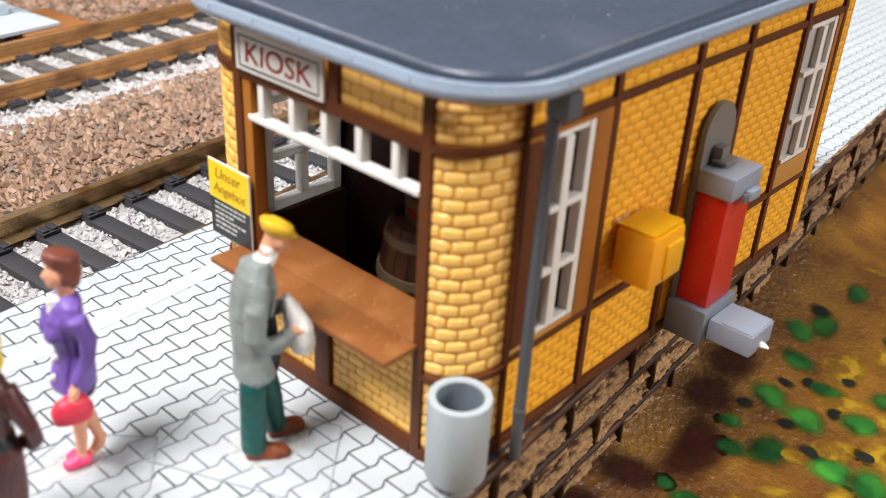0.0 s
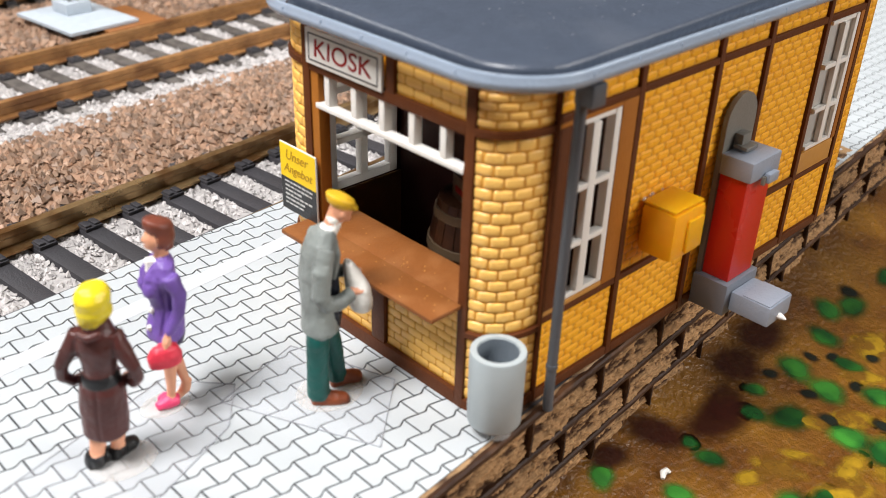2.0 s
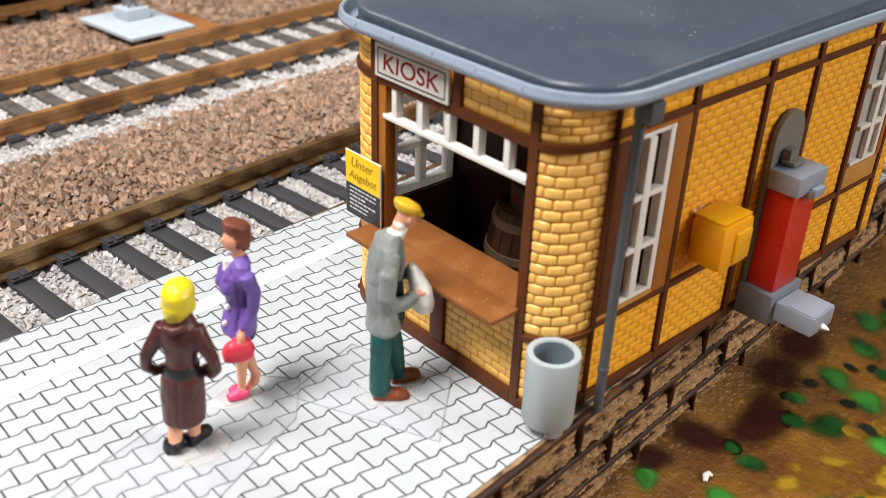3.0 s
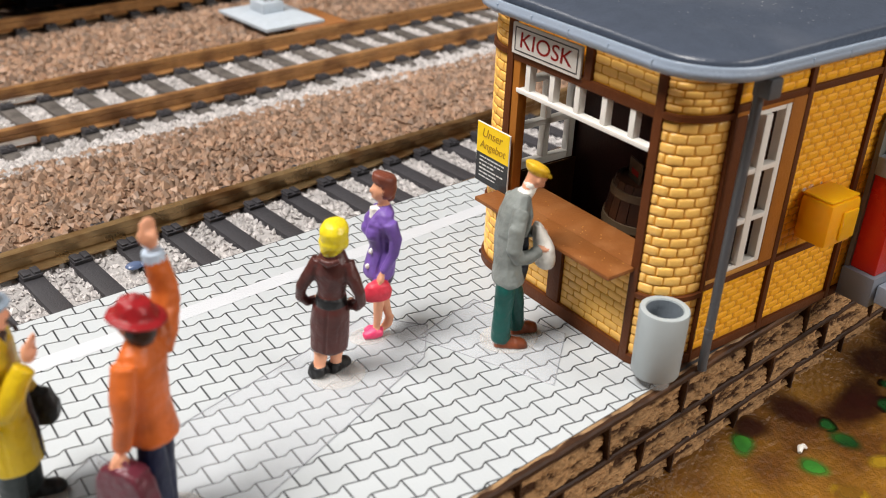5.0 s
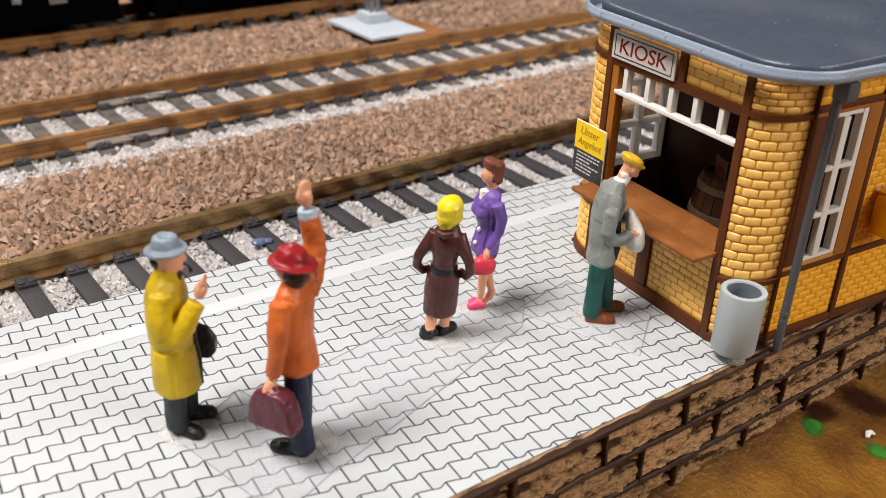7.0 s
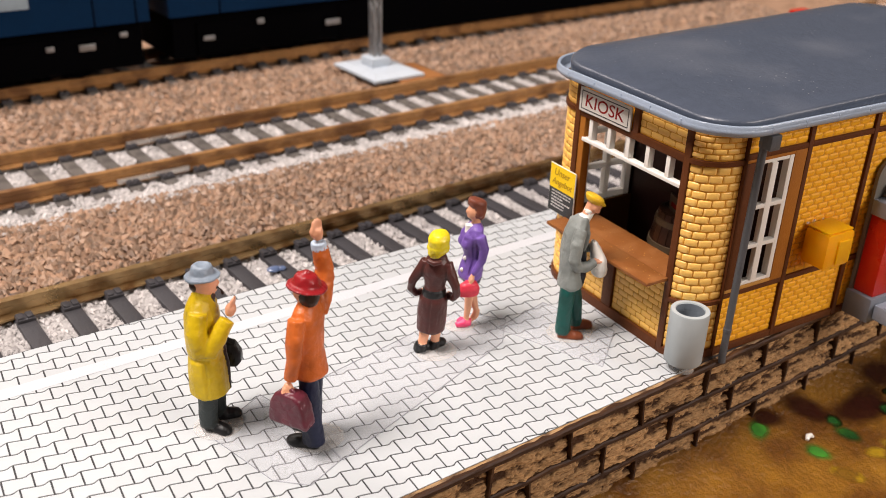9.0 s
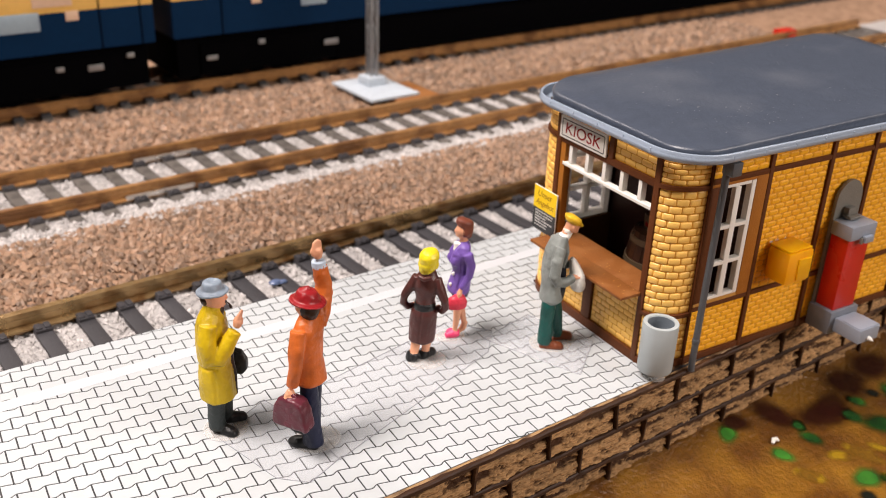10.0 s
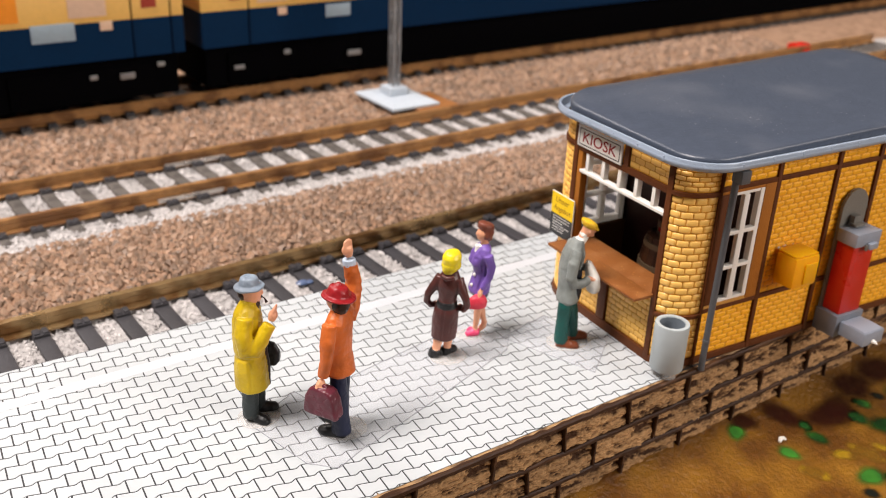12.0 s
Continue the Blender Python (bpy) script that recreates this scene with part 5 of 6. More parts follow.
def man_with_cap(bm):
    # 0 jacket, 1 trousers, 2 shoes, 3 skin, 4 cap, 5 white bag, 6 dark waistcoat
    hull(bm, ((-0.20, -0.15, 0.09, 0.155, 0.125), (-0.20, -0.15, 0.15, 0.165, 0.135), (-0.19, -0.15, 0.5, 0.15, 0.135), (-0.16, -0.14, 0.85, 0.155, 0.14), (-0.12, -0.10, 1.05, 0.15, 0.13), (-0.10, -0.08, 1.2, 0.12, 0.10)), 1)
    hull(bm, ((0.13, 0.15, 0.09, 0.13, 0.12), (0.13, 0.15, 0.15, 0.14, 0.13), (0.11, 0.14, 0.5, 0.135, 0.13), (0.04, 0.13, 0.85, 0.145, 0.135), (-0.02, 0.10, 1.05, 0.14, 0.13), (-0.05, 0.08, 1.2, 0.12, 0.10)), 1)
    shoe(bm, -0.09, -0.17, -14, 2, 0.52, 0.125)
    shoe(bm, 0.23, 0.16, 6, 2, 0.48, 0.12)
    hull(bm, ((-0.08, 0, 0.95, 0.235, 0.275), (-0.08, 0, 0.98, 0.255, 0.295), (-0.10, 0, 1.2, 0.215, 0.27), (-0.12, 0, 1.45, 0.195, 0.26), (-0.10, 0, 1.7, 0.21, 0.285), (-0.05, 0, 1.93, 0.215, 0.30), (0.01, 0, 2.10, 0.185, 0.26), (0.09, 0, 2.24, 0.12, 0.15)), 0)
    # the open front shows a dark waistcoat
    hull(bm, ((0.10, 0, 0.98, 0.09, 0.15), (0.12, 0, 1.2, 0.11, 0.18), (0.10, 0, 1.5, 0.11, 0.17), (0.10, 0, 1.9, 0.09, 0.1)), 6, 14)
    for sy in (-1, 1):
        limb(bm, [(0.15, 0.07 * sy, 2.16), (0.17, 0.15 * sy, 1.95), (0.11, 0.17 * sy, 1.65)], [0.04, 0.05, 0.03], 0, 8)
    limb(bm, [(0.0, -0.25, 2.08), (-0.09, -0.345, 1.85), (-0.12, -0.36, 1.58), (-0.04, -0.345, 1.44), (0.12, -0.30, 1.42), (0.32, -0.20, 1.46)], [0.115, 0.125, 0.12, 0.115, 0.10, 0.085], 0, 14)
    limb(bm, [(0.02, 0.26, 2.07), (-0.03, 0.34, 1.80), (0.0, 0.33, 1.58), (0.17, 0.26, 1.53), (0.33, 0.13, 1.58)], [0.115, 0.12, 0.115, 0.10, 0.08], 0, 14)
    hand(bm, 0.36, -0.17, 1.47, 3, 1.0, 0.25, 0.0, 0.85)
    hand(bm, 0.37, 0.10, 1.60, 3, 1.0, -0.25, 0.0, 0.85)
    hull(bm, ((0.10, 0, 2.17, 0.125, 0.14), (0.13, 0, 2.23, 0.14, 0.14), (0.18, 0, 2.28, 0.115, 0.115), (0.21, 0, 2.31, 0.08, 0.08)), 5, 14)
    limb(bm, [(0.15, 0, 2.26), (0.22, 0, 2.40)], [0.10, 0.095], 3, 12)
    ball(bm, (0.28, 0, 2.43), (0.145, 0.12, 0.165), 3, 16, 8)
    face(bm, 0.29, 0, 2.41, 3)
    ball(bm, (0.17, 0, 2.335), (0.085, 0.115, 0.065), 5, 14, 7)
    # flat cap with its crown pulled over a short peak
    loft(bm, [oval(x, 0, z, rx, ry, 20, -0.32) for x, z, rx, ry in ((0.27, 2.48, 0.15, 0.13), (0.29, 2.51, 0.185, 0.155), (0.29, 2.56, 0.19, 0.158), (0.26, 2.61, 0.155, 0.13), (0.23, 2.63, 0.08, 0.07))], 4)
    loft(bm, [oval(0.41, 0, z, rx, ry, 16, -0.42) for z, rx, ry in ((2.435, 0.09, 0.10), (2.445, 0.11, 0.12), (2.47, 0.105, 0.115), (2.48, 0.07, 0.08))], 4)
    # crumpled white bag held before him
    hull(bm, ((0.47, -0.06, 1.14, 0.09, 0.11), (0.47, -0.06, 1.18, 0.15, 0.17), (0.46, -0.06, 1.30, 0.18, 0.20), (0.45, -0.05, 1.45, 0.165, 0.185), (0.39, -0.02, 1.62, 0.12, 0.14), (0.34, 0.0, 1.76, 0.06, 0.10)), 5, 16)
    straighten(bm, -0.03)
    return (([(-0.06, -0.42, 0.98), (-0.09, -0.36, 0.6), (-0.07, -0.36, 0.1)], 0.05, 0.030), ([(-0.23, -0.35, 1.95), (-0.27, -0.30, 1.5), (-0.25, -0.30, 1.0)], 0.04, 0.022),
            ([(-0.30, 0.02, 2.0), (-0.36, 0.02, 1.4), (-0.34, 0.02, 1.0)], 0.03, 0.018), ([(-0.15, -0.5, 1.50), (0.0, -0.47, 1.58)], 0.04, 0.02))


def straighten(bm, k):
    """Shear a figure along its facing, by k for each unit of height."""
    for v in bm.verts:
        v.co.x += k * v.co.z


figurine("figurine", (-0.95, 1.68), -24, "figurine in grey jacket, green trousers and yellow cap at the counter", [
    paint("painted_grey_jacket", (0.25, 0.275, 0.26), 0.5, 0.3), paint("painted_green_trousers", (0.006, 0.085, 0.072), 0.35), paint("painted_brown_shoe", (0.25, 0.062, 0.022)),
    SKIN, paint("painted_yellow_cap", (0.75, 0.45, 0.02)), paint("painted_white_bag", (0.86, 0.84, 0.78)), paint("painted_navy", (0.012, 0.014, 0.022))], man_with_cap, 2.62, slim=(0.86, 0.92))


def woman_in_purple(bm):
    # 0 jacket, 1 skin, 2 hair, 3 red bag, 4 pink shoes, 5 white, 6 dark skirt
    limb(bm, [(-0.02, 0.08, 1.02), (0.02, 0.075, 0.72), (0.01, 0.06, 0.45), (0.02, 0.05, 0.10)], [0.115, 0.08, 0.07, 0.042], 1, 12)
    limb(bm, [(-0.02, -0.08, 1.02), (-0.03, -0.06, 0.72), (-0.11, -0.03, 0.48), (-0.17, 0.0, 0.24)], [0.115, 0.08, 0.07, 0.045], 1, 12)
    limb(bm, [(-0.18, 0.0, 0.27), (-0.15, 0.0, 0.15), (-0.06, 0.0, 0.06)], [0.06, 0.065, 0.045], 1, 10)
    limb(bm, [(-0.06, 0.05, 0.06), (0.06, 0.05, 0.075), (0.20, 0.06, 0.045)], [0.065, 0.085, 0.05], 4, 12)
    limb(bm, [(-0.02, -0.04, 0.05), (0.08, -0.06, 0.06), (0.15, -0.07, 0.04)], [0.06, 0.07, 0.04], 4, 10)
    hull(bm, ((-0.03, 0, 0.84, 0.15, 0.17), (-0.02, 0, 0.95, 0.18, 0.20), (-0.02, 0, 1.15, 0.17, 0.20)), 6)
    # fitted jacket with a flared skirt and a full chest
    hull(bm, ((0.01, 0, 0.94, 0.185, 0.215), (0.01, 0, 0.98, 0.205, 0.235), (-0.01, 0, 1.12, 0.195, 0.225), (-0.01, 0, 1.33, 0.145, 0.175), (0.03, 0, 1.55, 0.175, 0.205), (0.02, 0, 1.72, 0.165, 0.245), (-0.02, 0, 1.85, 0.12, 0.20), (-0.03, 0, 1.92, 0.07, 0.08)), 0)
    for sy in (1, -1):
        ball(bm, (0.15, 0.085 * sy, 1.58), (0.09, 0.09, 0.10), 0, 12, 7)
        limb(bm, [(0.03, 0.10 * sy, 1.88), (0.16, 0.10 * sy, 1.72), (0.20, 0.02 * sy, 1.50)], [0.035, 0.045, 0.02], 0, 8)
    limb(bm, [(-0.03, 0.22, 1.76), (-0.10, 0.27, 1.54), (-0.08, 0.27, 1.34), (0.03, 0.26, 1.10)], [0.09, 0.085, 0.075, 0.06], 0, 12)
    limb(bm, [(-0.03, -0.22, 1.76), (-0.09, -0.27, 1.54), (-0.07, -0.27, 1.34), (0.03, -0.25, 1.08)], [0.09, 0.085, 0.075, 0.06], 0, 12)
    hand(bm, 0.06, 0.26, 1.05, 1, 0.3, 0.0, -1.0, 0.7)
    hand(bm, 0.05, -0.25, 1.03, 1, 0.3, 0.0, -1.0, 0.7)
    # handbag held by its top
    loft(bm, [oval(0.10, 0.25, z, rx, ry, 18, 0.0, 0.8) for z, rx, ry in ((0.70, 0.12, 0.06), (0.73, 0.175, 0.10), (0.84, 0.19, 0.11), (0.93, 0.15, 0.09), (0.97, 0.09, 0.045))], 3)
    limb(bm, [(-0.03, 0, 1.84), (0.0, 0, 2.04)], [0.075, 0.07], 1, 12)
    slab_form(bm, [(-0.06, 1.90), (0.06, 1.90), (0.01, 1.62)], "x", 0.06, 0.155, 5, 0.01)
    ball(bm, (0.04, 0, 2.11), (0.115, 0.10, 0.145), 1, 16, 8)
    face(bm, 0.04, 0, 2.13, 1, 0.85)
    # waved hair under a small hat
    ball(bm, (-0.06, 0, 2.13), (0.115, 0.12, 0.15), 2, 14, 8)
    ball(bm, (-0.09, 0, 2.03), (0.07, 0.10, 0.08), 2, 12, 6)
    for sy in (1, -1):
        ball(bm, (-0.02, 0.09 * sy, 2.13), (0.075, 0.05, 0.12), 2, 10, 6)
    loft(bm, [oval(-0.01, 0, z, rx, ry, 18, 0.26) for z, rx, ry in ((2.18, 0.12, 0.11), (2.20, 0.155, 0.135), (2.28, 0.162, 0.142), (2.325, 0.14, 0.122), (2.338, 0.06, 0.05))], 2)
    for z, x in ((1.12, 0.205), (1.32, 0.165)):
        ball(bm, (x, 0.08, z), (0.028, 0.032, 0.04), 5, 8, 5)
    straighten(bm, -0.04)
    return (([(0.19, 0.02, 1.55), (0.15, 0.03, 1.30), (0.20, 0.04, 0.95)], 0.028, 0.016), ([(0.01, 0.20, 1.72), (-0.02, 0.19, 1.35), (0.05, 0.20, 1.05)], 0.03, 0.02), ([(0.0, -0.20, 1.72), (-0.02, -0.19, 1.35), (0.05, -0.20, 1.05)], 0.03, 0.02))


figurine("figurine", (-2.42, 2.73), 166, "figurine in a purple suit with a red handbag and pink shoes", [
    paint("painted_purple", (0.17, 0.09, 0.37)), SKIN, paint("painted_auburn_hair", (0.20, 0.055, 0.032)), paint("painted_red_bag", (0.66, 0.04, 0.07)),
    paint("painted_pink", (0.80, 0.06, 0.17)), WHITE, paint("painted_dark_skirt", (0.045, 0.03, 0.07))], woman_in_purple, 2.40, 0.009)


def woman_in_brown(bm):
    # 0 coat, 1 black, 2 hat, 3 skin
    for sy, fx in ((0.8, -0.08), (-0.8, 0.08)):
        limb(bm, [(0.0, 0.12 * sy, 0.60), (fx * 0.5, 0.12 * sy, 0.36), (fx - 0.02, 0.12 * sy, 0.12)], [0.105, 0.10, 0.075], 3, 12)
        shoe(bm, fx + 0.06, 0.13 * sy, -30 if sy < 0 else -44, 1, 0.40, 0.105)
        limb(bm, [(fx - 0.03, 0.12 * sy, 0.04), (fx - 0.03, 0.12 * sy, 0.17)], [0.09, 0.095], 1, 12)
    # belted coat: broad shoulders, flared skirt
    hull(bm, ((0, 0, 0.40, 0.20, 0.235), (0, 0, 0.43, 0.22, 0.26), (0, 0, 0.72, 0.22, 0.27), (0, 0, 0.98, 0.205, 0.255), (0, 0, 1.12, 0.165, 0.18), (0, 0, 1.28, 0.175, 0.195), (-0.01, 0, 1.50, 0.19, 0.25), (-0.01, 0, 1.64, 0.17, 0.225), (0, 0, 1.75, 0.13, 0.17), (0, 0, 1.83, 0.10, 0.12)), 0, 24)
    hull(bm, ((-0.005, 0, 1.055, 0.155, 0.165), (-0.005, 0, 1.07, 0.195, 0.21), (-0.005, 0, 1.17, 0.195, 0.21), (-0.005, 0, 1.185, 0.155, 0.165)), 1, 24)
    for sy in (1, -1):
        # hands on the hips: the elbows stand out and leave a gap
        limb(bm, [(-0.01, 0.18 * sy, 1.64), (-0.04, 0.27 * sy, 1.48), (-0.06, 0.395 * sy, 1.27), (-0.03, 0.415 * sy, 1.12), (0.05, 0.34 * sy, 1.00), (0.12, 0.24 * sy, 1.02)], [0.11, 0.105, 0.078, 0.072, 0.060, 0.055], 0, 14)
        ball(bm, (0.13, 0.235 * sy, 1.02), (0.06, 0.05, 0.055), 3, 10, 5)
    limb(bm, [(0, 0, 1.75), (0, 0, 1.9)], [0.08, 0.08], 3, 10)
    ball(bm, (0.06, 0, 1.94), (0.13, 0.12, 0.15), 3)
    face(bm, 0.06, 0, 1.95, 3, 0.95)
    # bright hair in a wave below a round hat of the same paint
    ball(bm, (-0.03, 0, 1.90), (0.165, 0.175, 0.14), 2, 16, 8)
    ball(bm, (-0.05, 0.03, 1.82), (0.12, 0.14, 0.09), 2, 14, 7)
    for sy in (1, -1):
        ball(bm, (0.0, 0.15 * sy, 1.90), (0.09, 0.055, 0.09), 2, 10, 6)
    loft(bm, [oval(0.0, 0, z, rx, ry, 20, 0.12) for z, rx, ry in ((1.95, 0.15, 0.15), (1.98, 0.19, 0.185), (2.07, 0.195, 0.19), (2.14, 0.15, 0.145), (2.17, 0.07, 0.07))], 2)
    for x in (-0.02, -0.19):
        limb(bm, [(x, 0.13, 1.74), (x - 0.05, 0.0, 1.71), (x, -0.13, 1.74)], [0.04, 0.05, 0.04], 0, 8)
    return (([(-0.21, 0.0, 1.03), (-0.23, 0.0, 0.75), (-0.23, 0.0, 0.44)], 0.03, 0.022), ([(-0.15, 0.20, 1.60), (-0.16, 0.21, 1.3)], 0.035, 0.022), ([(-0.15, -0.20, 1.60), (-0.16, -0.21, 1.3)], 0.035, 0.022),
            ([(-0.19, -0.19, 1.02), (-0.19, -0.17, 0.6)], 0.03, 0.016), ([(-0.19, 0.17, 1.02), (-0.19, 0.20, 0.5)], 0.03, 0.016))


figurine("figurine", (-3.40, 2.32), 46, "figurine in a dark brown belted coat and bright yellow hat", [
    paint("painted_maroon_coat", (0.080, 0.024, 0.021), 0.32), SHOE_BLACK, paint("painted_bright_yellow_hat", (0.90, 0.72, 0.025), 0.16), SKIN], woman_in_brown, 2.20, 0.009, -0.06, (0.95, 0.90))


def man_waving(bm):
    # 0 jacket, 1 trousers, 2 shoes, 3 skin, 4 hat, 5 bag, 6 hair, 7 cuff
    for x, y, toe in ((-0.12, 0.12, 14), (0.10, -0.15, -6)):
        hull(bm, ((x, y, 0.08, 0.15, 0.125), (x, y, 0.14, 0.16, 0.135), (x * 0.8, y, 0.55, 0.145, 0.135), (x * 0.6, y, 0.9, 0.145, 0.13), (x * 0.4, y * 0.8, 1.15, 0.13, 0.12), (x * 0.3, y * 0.7, 1.3, 0.11, 0.10)), 1, 16)
        shoe(bm, x + 0.13, y, toe, 2, 0.50, 0.12)
    hull(bm, ((0, -0.01, 1.12, 0.235, 0.25), (0, -0.01, 1.15, 0.255, 0.27), (0, -0.01, 1.32, 0.215, 0.245), (0, 0, 1.5, 0.195, 0.23), (0, 0, 1.78, 0.205, 0.255), (0, 0, 2.0, 0.195, 0.275), (0, 0, 2.12, 0.155, 0.22), (0, 0, 2.22, 0.11, 0.13)), 0, 24)
    limb(bm, [(0.0, 0.245, 2.06), (-0.02, 0.325, 1.80), (-0.01, 0.345, 1.48), (0.05, 0.36, 1.20)], [0.115, 0.115, 0.105, 0.09], 0, 14)
    hand(bm, 0.06, 0.39, 1.10, 3, 0.1, 0.0, -1.0, 0.95)
    # raised arm: the sleeve bunches at the elbow
    limb(bm, [(0.0, -0.20, 1.96), (0.02, -0.34, 2.10), (0.03, -0.455, 2.32), (0.035, -0.475, 2.48), (0.06, -0.45, 2.66), (0.08, -0.435, 2.80)], [0.16, 0.155, 0.14, 0.125, 0.115, 0.105], 0, 16)
    limb(bm, [(0.08, -0.435, 2.77), (0.09, -0.43, 2.87)], [0.112, 0.105], 7, 12)
    hand(bm, 0.095, -0.425, 2.96, 3, 0.05, 0.05, 1.0, 1.15)
    limb(bm, [(0, 0, 2.15), (0.01, 0, 2.32)], [0.11, 0.10], 6, 12)
    ball(bm, (0.04, 0, 2.37), (0.165, 0.15, 0.19), 3, 16, 8)
    face(bm, 0.06, 0, 2.36, 3)
    ball(bm, (-0.04, 0, 2.33), (0.15, 0.16, 0.18), 6, 16, 8)
    # soft felt hat, its brim turned down on one side
    loft(bm, [[(x, y, z + 0.10 * y) for x, y, z in oval(-0.01, 0, z, rx, ry, 26, 0.10)] for z, rx, ry in ((2.415, 0.17, 0.16), (2.42, 0.275, 0.262), (2.455, 0.275, 0.262), (2.475, 0.20, 0.185), (2.55, 0.175, 0.165), (2.61, 0.145, 0.13), (2.635, 0.07, 0.06))], 4)
    ball(bm, (-0.01, 0, 2.655), (0.05, 0.045, 0.03), 4, 10, 6)
    # gladstone bag: broad foot, narrow rounded top, a handle in the fist
    slab_form(bm, [(-0.25, 0.53), (0.33, 0.53), (0.35, 0.60), (0.30, 0.86), (0.22, 1.0), (0.13, 1.04), (-0.08, 1.04), (-0.17, 1.0), (-0.23, 0.86), (-0.275, 0.60)], "y", 0.27, 0.51, 5, 0.035)
    limb(bm, [(-0.06, 0.41, 1.0), (-0.03, 0.41, 1.07), (0.12, 0.41, 1.07), (0.14, 0.41, 1.0)], [0.03, 0.028, 0.028, 0.03], 5, 8)
    return (([(-0.24, 0.0, 1.95), (-0.25, 0.0, 1.5), (-0.28, 0.0, 1.06)], 0.03, 0.018), ([(-0.17, 0.24, 2.0), (-0.20, 0.24, 1.6), (-0.22, 0.24, 1.1)], 0.045, 0.035), ([(-0.14, -0.02, 1.03), (-0.16, -0.02, 0.6), (-0.15, -0.02, 0.1)], 0.05, 0.03),
            ([(-0.10, -0.50, 2.28), (0.10, -0.60, 2.36)], 0.035, 0.022), ([(-0.10, -0.52, 2.42), (0.10, -0.60, 2.48)], 0.03, 0.018), ([(-0.05, -0.30, 2.22), (-0.16, -0.20, 2.0)], 0.04, 0.018),
            ([(-0.32, 0.57, 0.86), (0.32, 0.57, 0.86)], 0.025, 0.012))


figurine("figurine", (-6.05, 1.01), 122, "figurine in an orange jacket and red hat waving, maroon bag", [
    paint("painted_orange_jacket", (0.60, 0.135, 0.025)), paint("painted_navy_trousers", (0.008, 0.012, 0.040), 0.5), SHOE_BLACK, SKIN, paint("painted_dark_red_hat", (0.30, 0.014, 0.018), 0.3),
    paint("painted_maroon_bag", (0.12, 0.022, 0.036), 0.28), HAIR_DARK, paint("painted_pale_cuff", (0.5, 0.6, 0.72))], man_waving, 3.27)


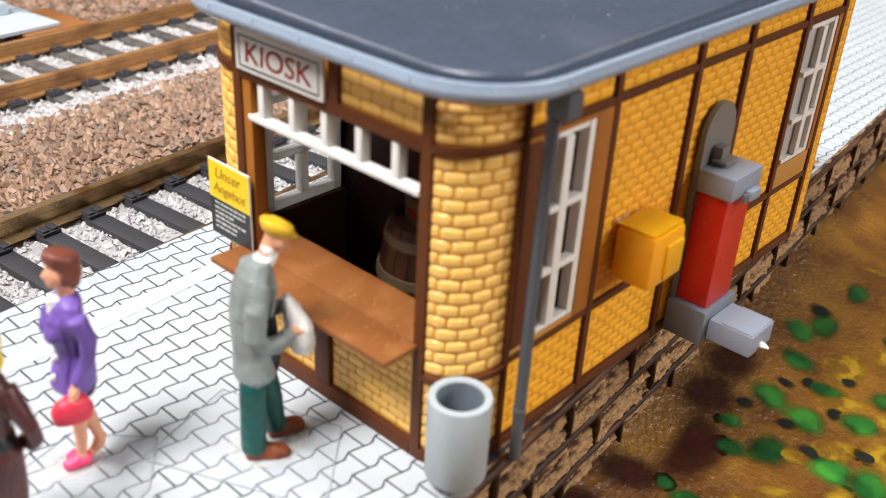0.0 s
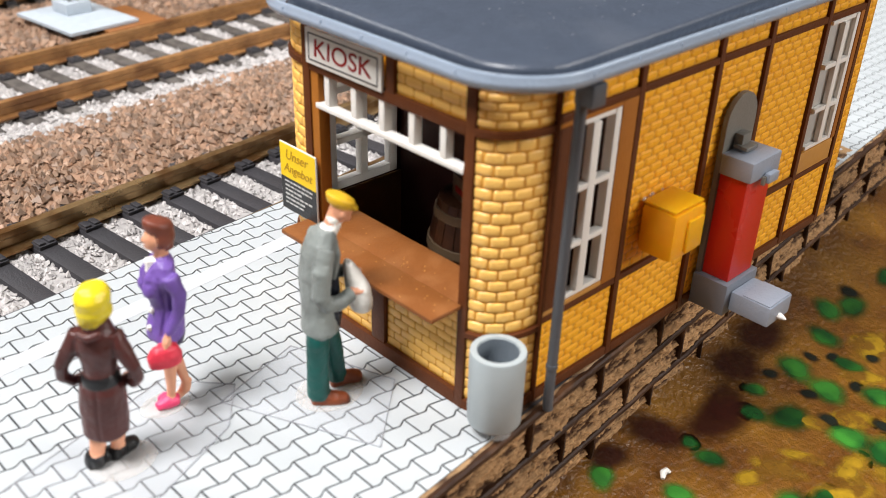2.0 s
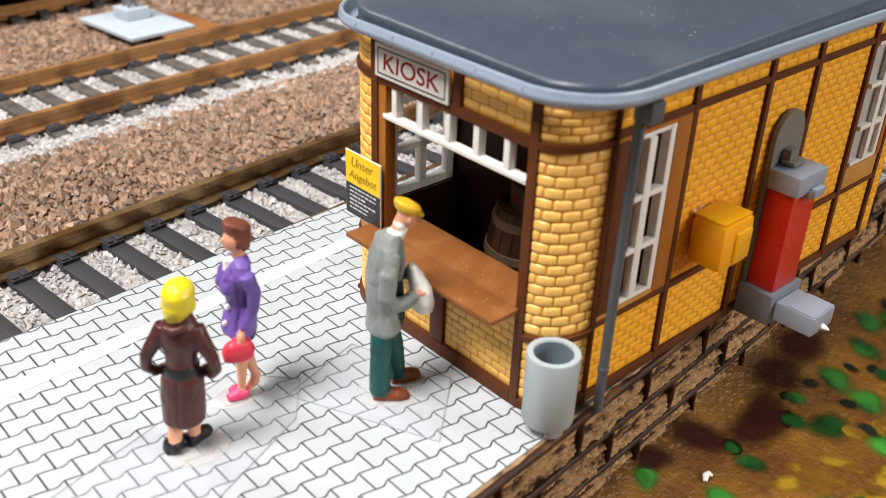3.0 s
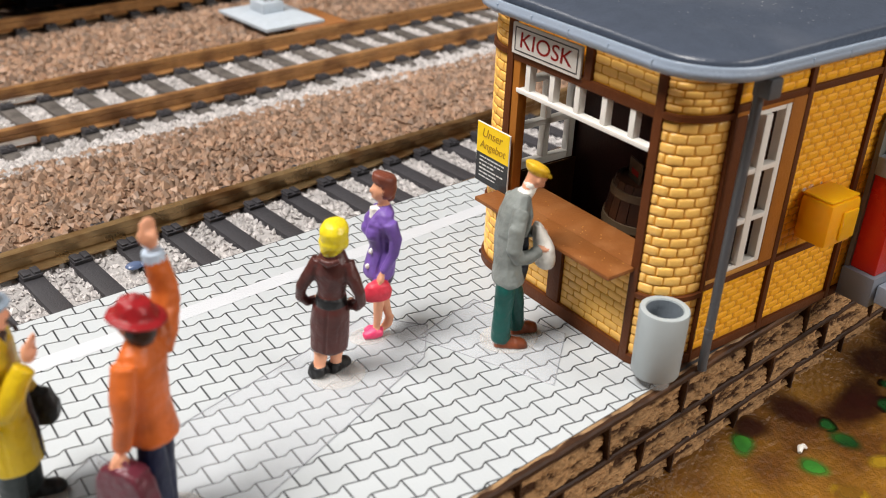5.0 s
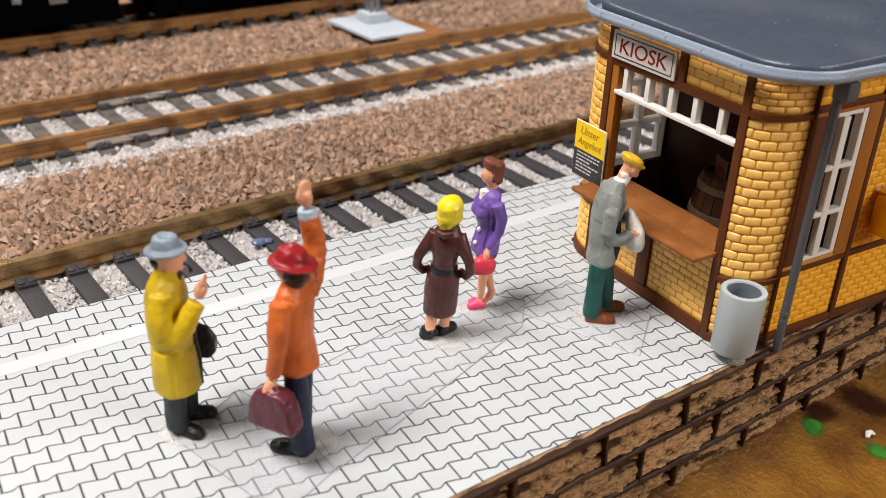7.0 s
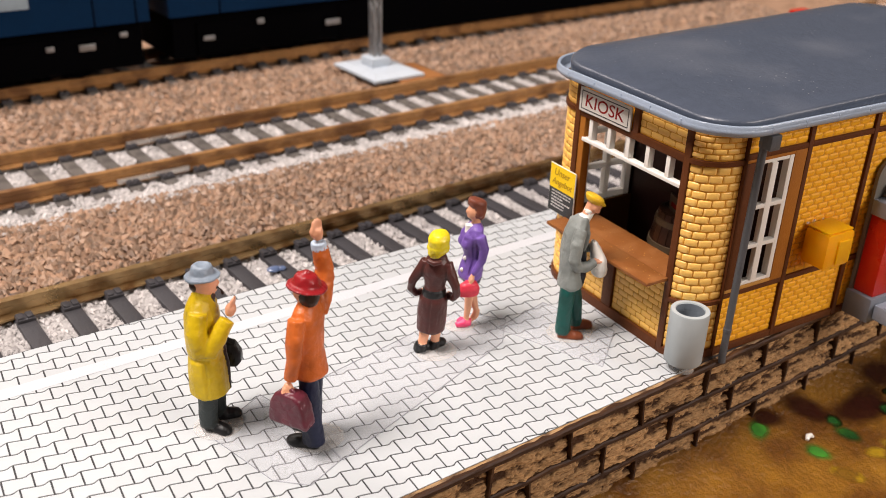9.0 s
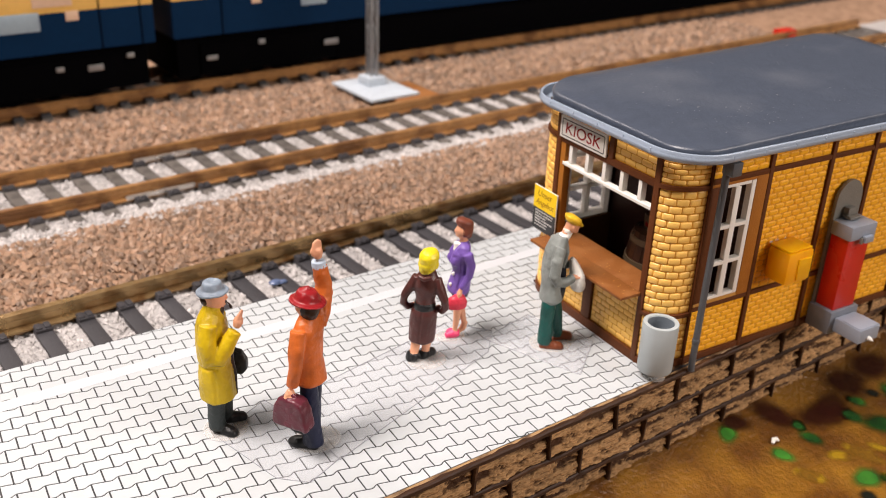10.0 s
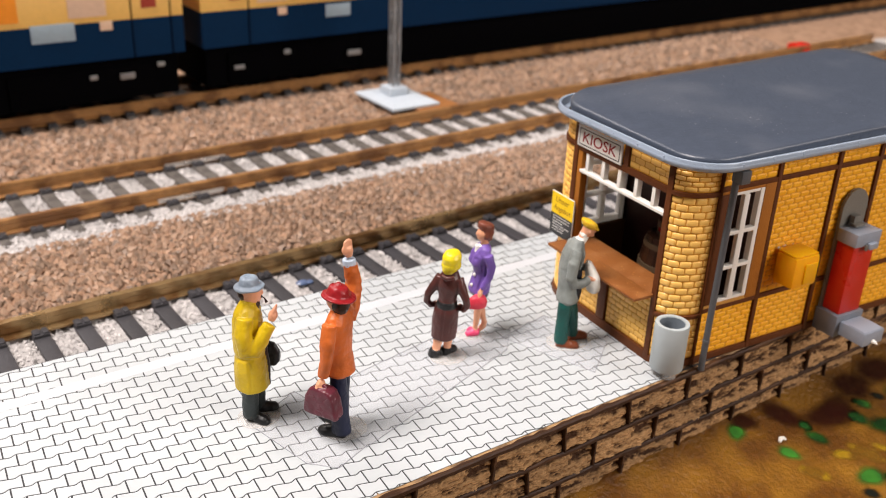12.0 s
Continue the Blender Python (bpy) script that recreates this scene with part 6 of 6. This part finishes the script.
def man_in_coat(bm):
    # 0 coat, 1 trousers, 2 shoes, 3 skin, 4 hat, 5 black bag, 6 dark
    for x, y, toe in ((-0.03, -0.15, -26), (0.05, 0.17, 14)):
        hull(bm, ((x, y, 0.08, 0.13, 0.125), (x, y, 0.14, 0.14, 0.135), (x, y, 0.5, 0.145, 0.145), (0, y * 0.8, 0.95, 0.17, 0.17)), 1, 16)
        shoe(bm, x + 0.10, y, toe, 2, 0.46, 0.12)
    # raincoat: gathered at the belt, wide skirt
    hull(bm, ((0, 0, 0.60, 0.285, 0.315), (0, 0, 0.63, 0.31, 0.34), (0.0, 0, 0.9, 0.295, 0.325), (-0.01, 0, 1.15, 0.275, 0.305), (-0.01, 0, 1.21, 0.255, 0.285), (-0.02, 0, 1.28, 0.275, 0.31), (-0.03, 0, 1.55, 0.275, 0.325), (-0.03, 0, 1.82, 0.265, 0.335), (-0.02, 0, 1.98, 0.215, 0.31), (0.0, 0, 2.11, 0.15, 0.2), (0.02, 0, 2.2, 0.12, 0.13)), 0, 26)
    limb(bm, [(0.30, -0.02, 0.62), (0.295, -0.02, 0.95), (0.265, -0.02, 1.25), (0.24, -0.02, 1.7)], [0.03, 0.035, 0.035, 0.03], 6, 8)
    limb(bm, [(-0.03, -0.28, 1.97), (-0.06, -0.37, 1.70), (-0.01, -0.39, 1.42), (0.09, -0.37, 1.44), (0.23, -0.33, 1.62), (0.37, -0.25, 1.86)], [0.145, 0.155, 0.15, 0.145, 0.13, 0.11], 0, 16)
    hand(bm, 0.41, -0.22, 1.96, 3, 0.35, 0.2, 1.0, 1.1)
    limb(bm, [(-0.02, 0.31, 1.98), (-0.03, 0.41, 1.68), (0.02, 0.41, 1.38), (0.18, 0.36, 1.18)], [0.14, 0.145, 0.125, 0.10], 0, 14)
    hand(bm, 0.21, 0.35, 1.13, 3, 0.4, 0.0, -1.0, 0.85)
    slab_form(bm, [(0.04, 0.84), (0.08, 0.80), (0.38, 0.80), (0.45, 0.88), (0.45, 1.02), (0.36, 1.18), (0.21, 1.22), (0.08, 1.10)], "y", 0.24, 0.44, 5, 0.03)
    # collar turned up, dark scarf, pipe
    for sy in (1, -1):
        limb(bm, [(-0.06, 0.12 * sy, 2.16), (0.08, 0.13 * sy, 2.12), (0.19, 0.07 * sy, 1.96)], [0.045, 0.05, 0.035], 0, 8)
    limb(bm, [(0.10, -0.03, 2.04), (0.17, 0, 2.14)], [0.085, 0.06], 6, 10)
    limb(bm, [(0.20, -0.02, 2.25), (0.29, -0.06, 2.22), (0.32, -0.08, 2.15)], [0.02, 0.022, 0.038], 6, 8)
    limb(bm, [(0.02, 0, 2.13), (0.04, 0, 2.28)], [0.11, 0.10], 3, 12)
    hull(bm, ((0.06, 0, 2.16, 0.11, 0.11), (0.06, 0, 2.21, 0.165, 0.15), (0.06, 0, 2.34, 0.185, 0.16), (0.05, 0, 2.43, 0.13, 0.12)), 3, 18)
    face(bm, 0.09, 0, 2.31, 3, 1.1)
    ball(bm, (-0.08, 0, 2.27), (0.095, 0.135, 0.09), 6, 14, 6)
    # trilby with a dented crown
    loft(bm, [oval(0.03, 0, z, rx, ry, 24, 0.05) for z, rx, ry in ((2.375, 0.17, 0.16), (2.38, 0.265, 0.245), (2.415, 0.265, 0.245), (2.435, 0.175, 0.16), (2.49, 0.17, 0.155), (2.555, 0.15, 0.135), (2.575, 0.10, 0.09), (2.55, 0.045, 0.035))], 4)
    return (([(0.0, -0.31, 1.15), (0.02, -0.34, 0.9), (0.03, -0.36, 0.56)], 0.035, 0.03), ([(-0.27, -0.08, 1.95), (-0.29, -0.08, 1.3), (-0.31, -0.08, 0.58)], 0.03, 0.02), ([(-0.29, -0.16, 1.21), (-0.15, -0.27, 1.21), (0.05, -0.29, 1.21)], 0.035, 0.022),
            ([(-0.05, -0.56, 1.50), (0.05, -0.54, 1.58)], 0.04, 0.022), ([(-0.12, -0.30, 1.9), (-0.16, -0.28, 1.5)], 0.04, 0.018))


figurine("figurine", (-7.15, 2.02), -26, "figurine in a mustard coat and blue-grey hat hand raised", [
    paint("painted_mustard_coat", (0.60, 0.41, 0.008)), paint("painted_slate_trousers", (0.025, 0.034, 0.034), 0.5), SHOE_BLACK, SKIN, paint("painted_blue_grey_hat", (0.22, 0.27, 0.33)), SHOE_BLACK, HAIR_DARK], man_in_coat, 2.61, slim=(0.93, 0.94))


# ---------------------------------------------------------------- tape and glue on the paving
def tape(corners, label):
    th = thing("tape_strip", (*corners[0], 0.0), label, "tape", "tape strips on the platform")
    pts = [(x - corners[0][0], y - corners[0][1]) for x, y in corners]
    bm = bmesh.new()
    bm.faces.new([bm.verts.new((x, y, 0.0075)) for x, y in pts])
    bmesh.ops.solidify(bm, geom=bm.faces[:], thickness=0.002)
    film = part("film", bm, TAPE, th, smooth=0)
    film.visible_shadow = False
    for (x0, y0), (x1, y1) in zip(pts, pts[1:] + pts[:1]):
        bm = bmesh.new()
        limb(bm, [(x0, y0, 0.008), (x1, y1, 0.008)], 0.006, n=6)
        part("cut_edge", bm, TAPE_EDGE, th, "thin greyish cut edge")


tape(((-2.01, 2.38), (-1.14, 0.56), (-0.23, 1.36), (-0.75, 2.75)), "clear glossy tape under the figurine at the counter")
tape(((-5.85, 0.40), (-2.17, 1.95), (-1.70, 2.55), (-2.3, 3.2), (-5.40, 2.35), (-5.95, 1.4)), "clear glossy tape across the white paving")
tape(((-7.3, 1.8), (-6.85, 0.44), (-6.45, 0.12), (-5.86, 0.42), (-5.97, 1.5), (-6.3, 2.4)), "clear glossy tape under two figurines")


def glue(x, y, rx, ry):
    bm = bmesh.new()
    loft(bm, [oval(0, 0, z, rx * f, ry * f, 20) for z, f in ((0.011, 1.0), (0.02, 0.92), (0.03, 0.6))])
    ob = part("glue_spot", bm, GLUE)
    ob.matrix_world = pose(x * K, y * K, 0)
    tagged(ob, "clear glossy glue spot round the figurine's feet", "glue", "glue spots")


for spot in ((-0.95, 1.70, 0.42, 0.36), (-2.5, 2.76, 0.3, 0.22), (-3.3, 2.22, 0.36, 0.3), (-5.95, 1.02, 0.38, 0.34), (-7.1, 1.95, 0.36, 0.34)):
    glue(*spot)


def glue_drop():
    x, y = rail_xy(-3.25, 7.95)
    th = thing("glue_drop", (x, y, -0.77), "shiny bluish drop on a sleeper", "drop")
    bm = bmesh.new()
    ball(bm, (0, 0, 0.03), (0.16, 0.12, 0.06), n=12, m=6)
    ball(bm, (0.16, -0.04, 0.03), (0.1, 0.08, 0.05), n=12, m=6)
    part("drop", bm, material("bluish_glue", (0.10, 0.14, 0.25), 0.08), th)


glue_drop()
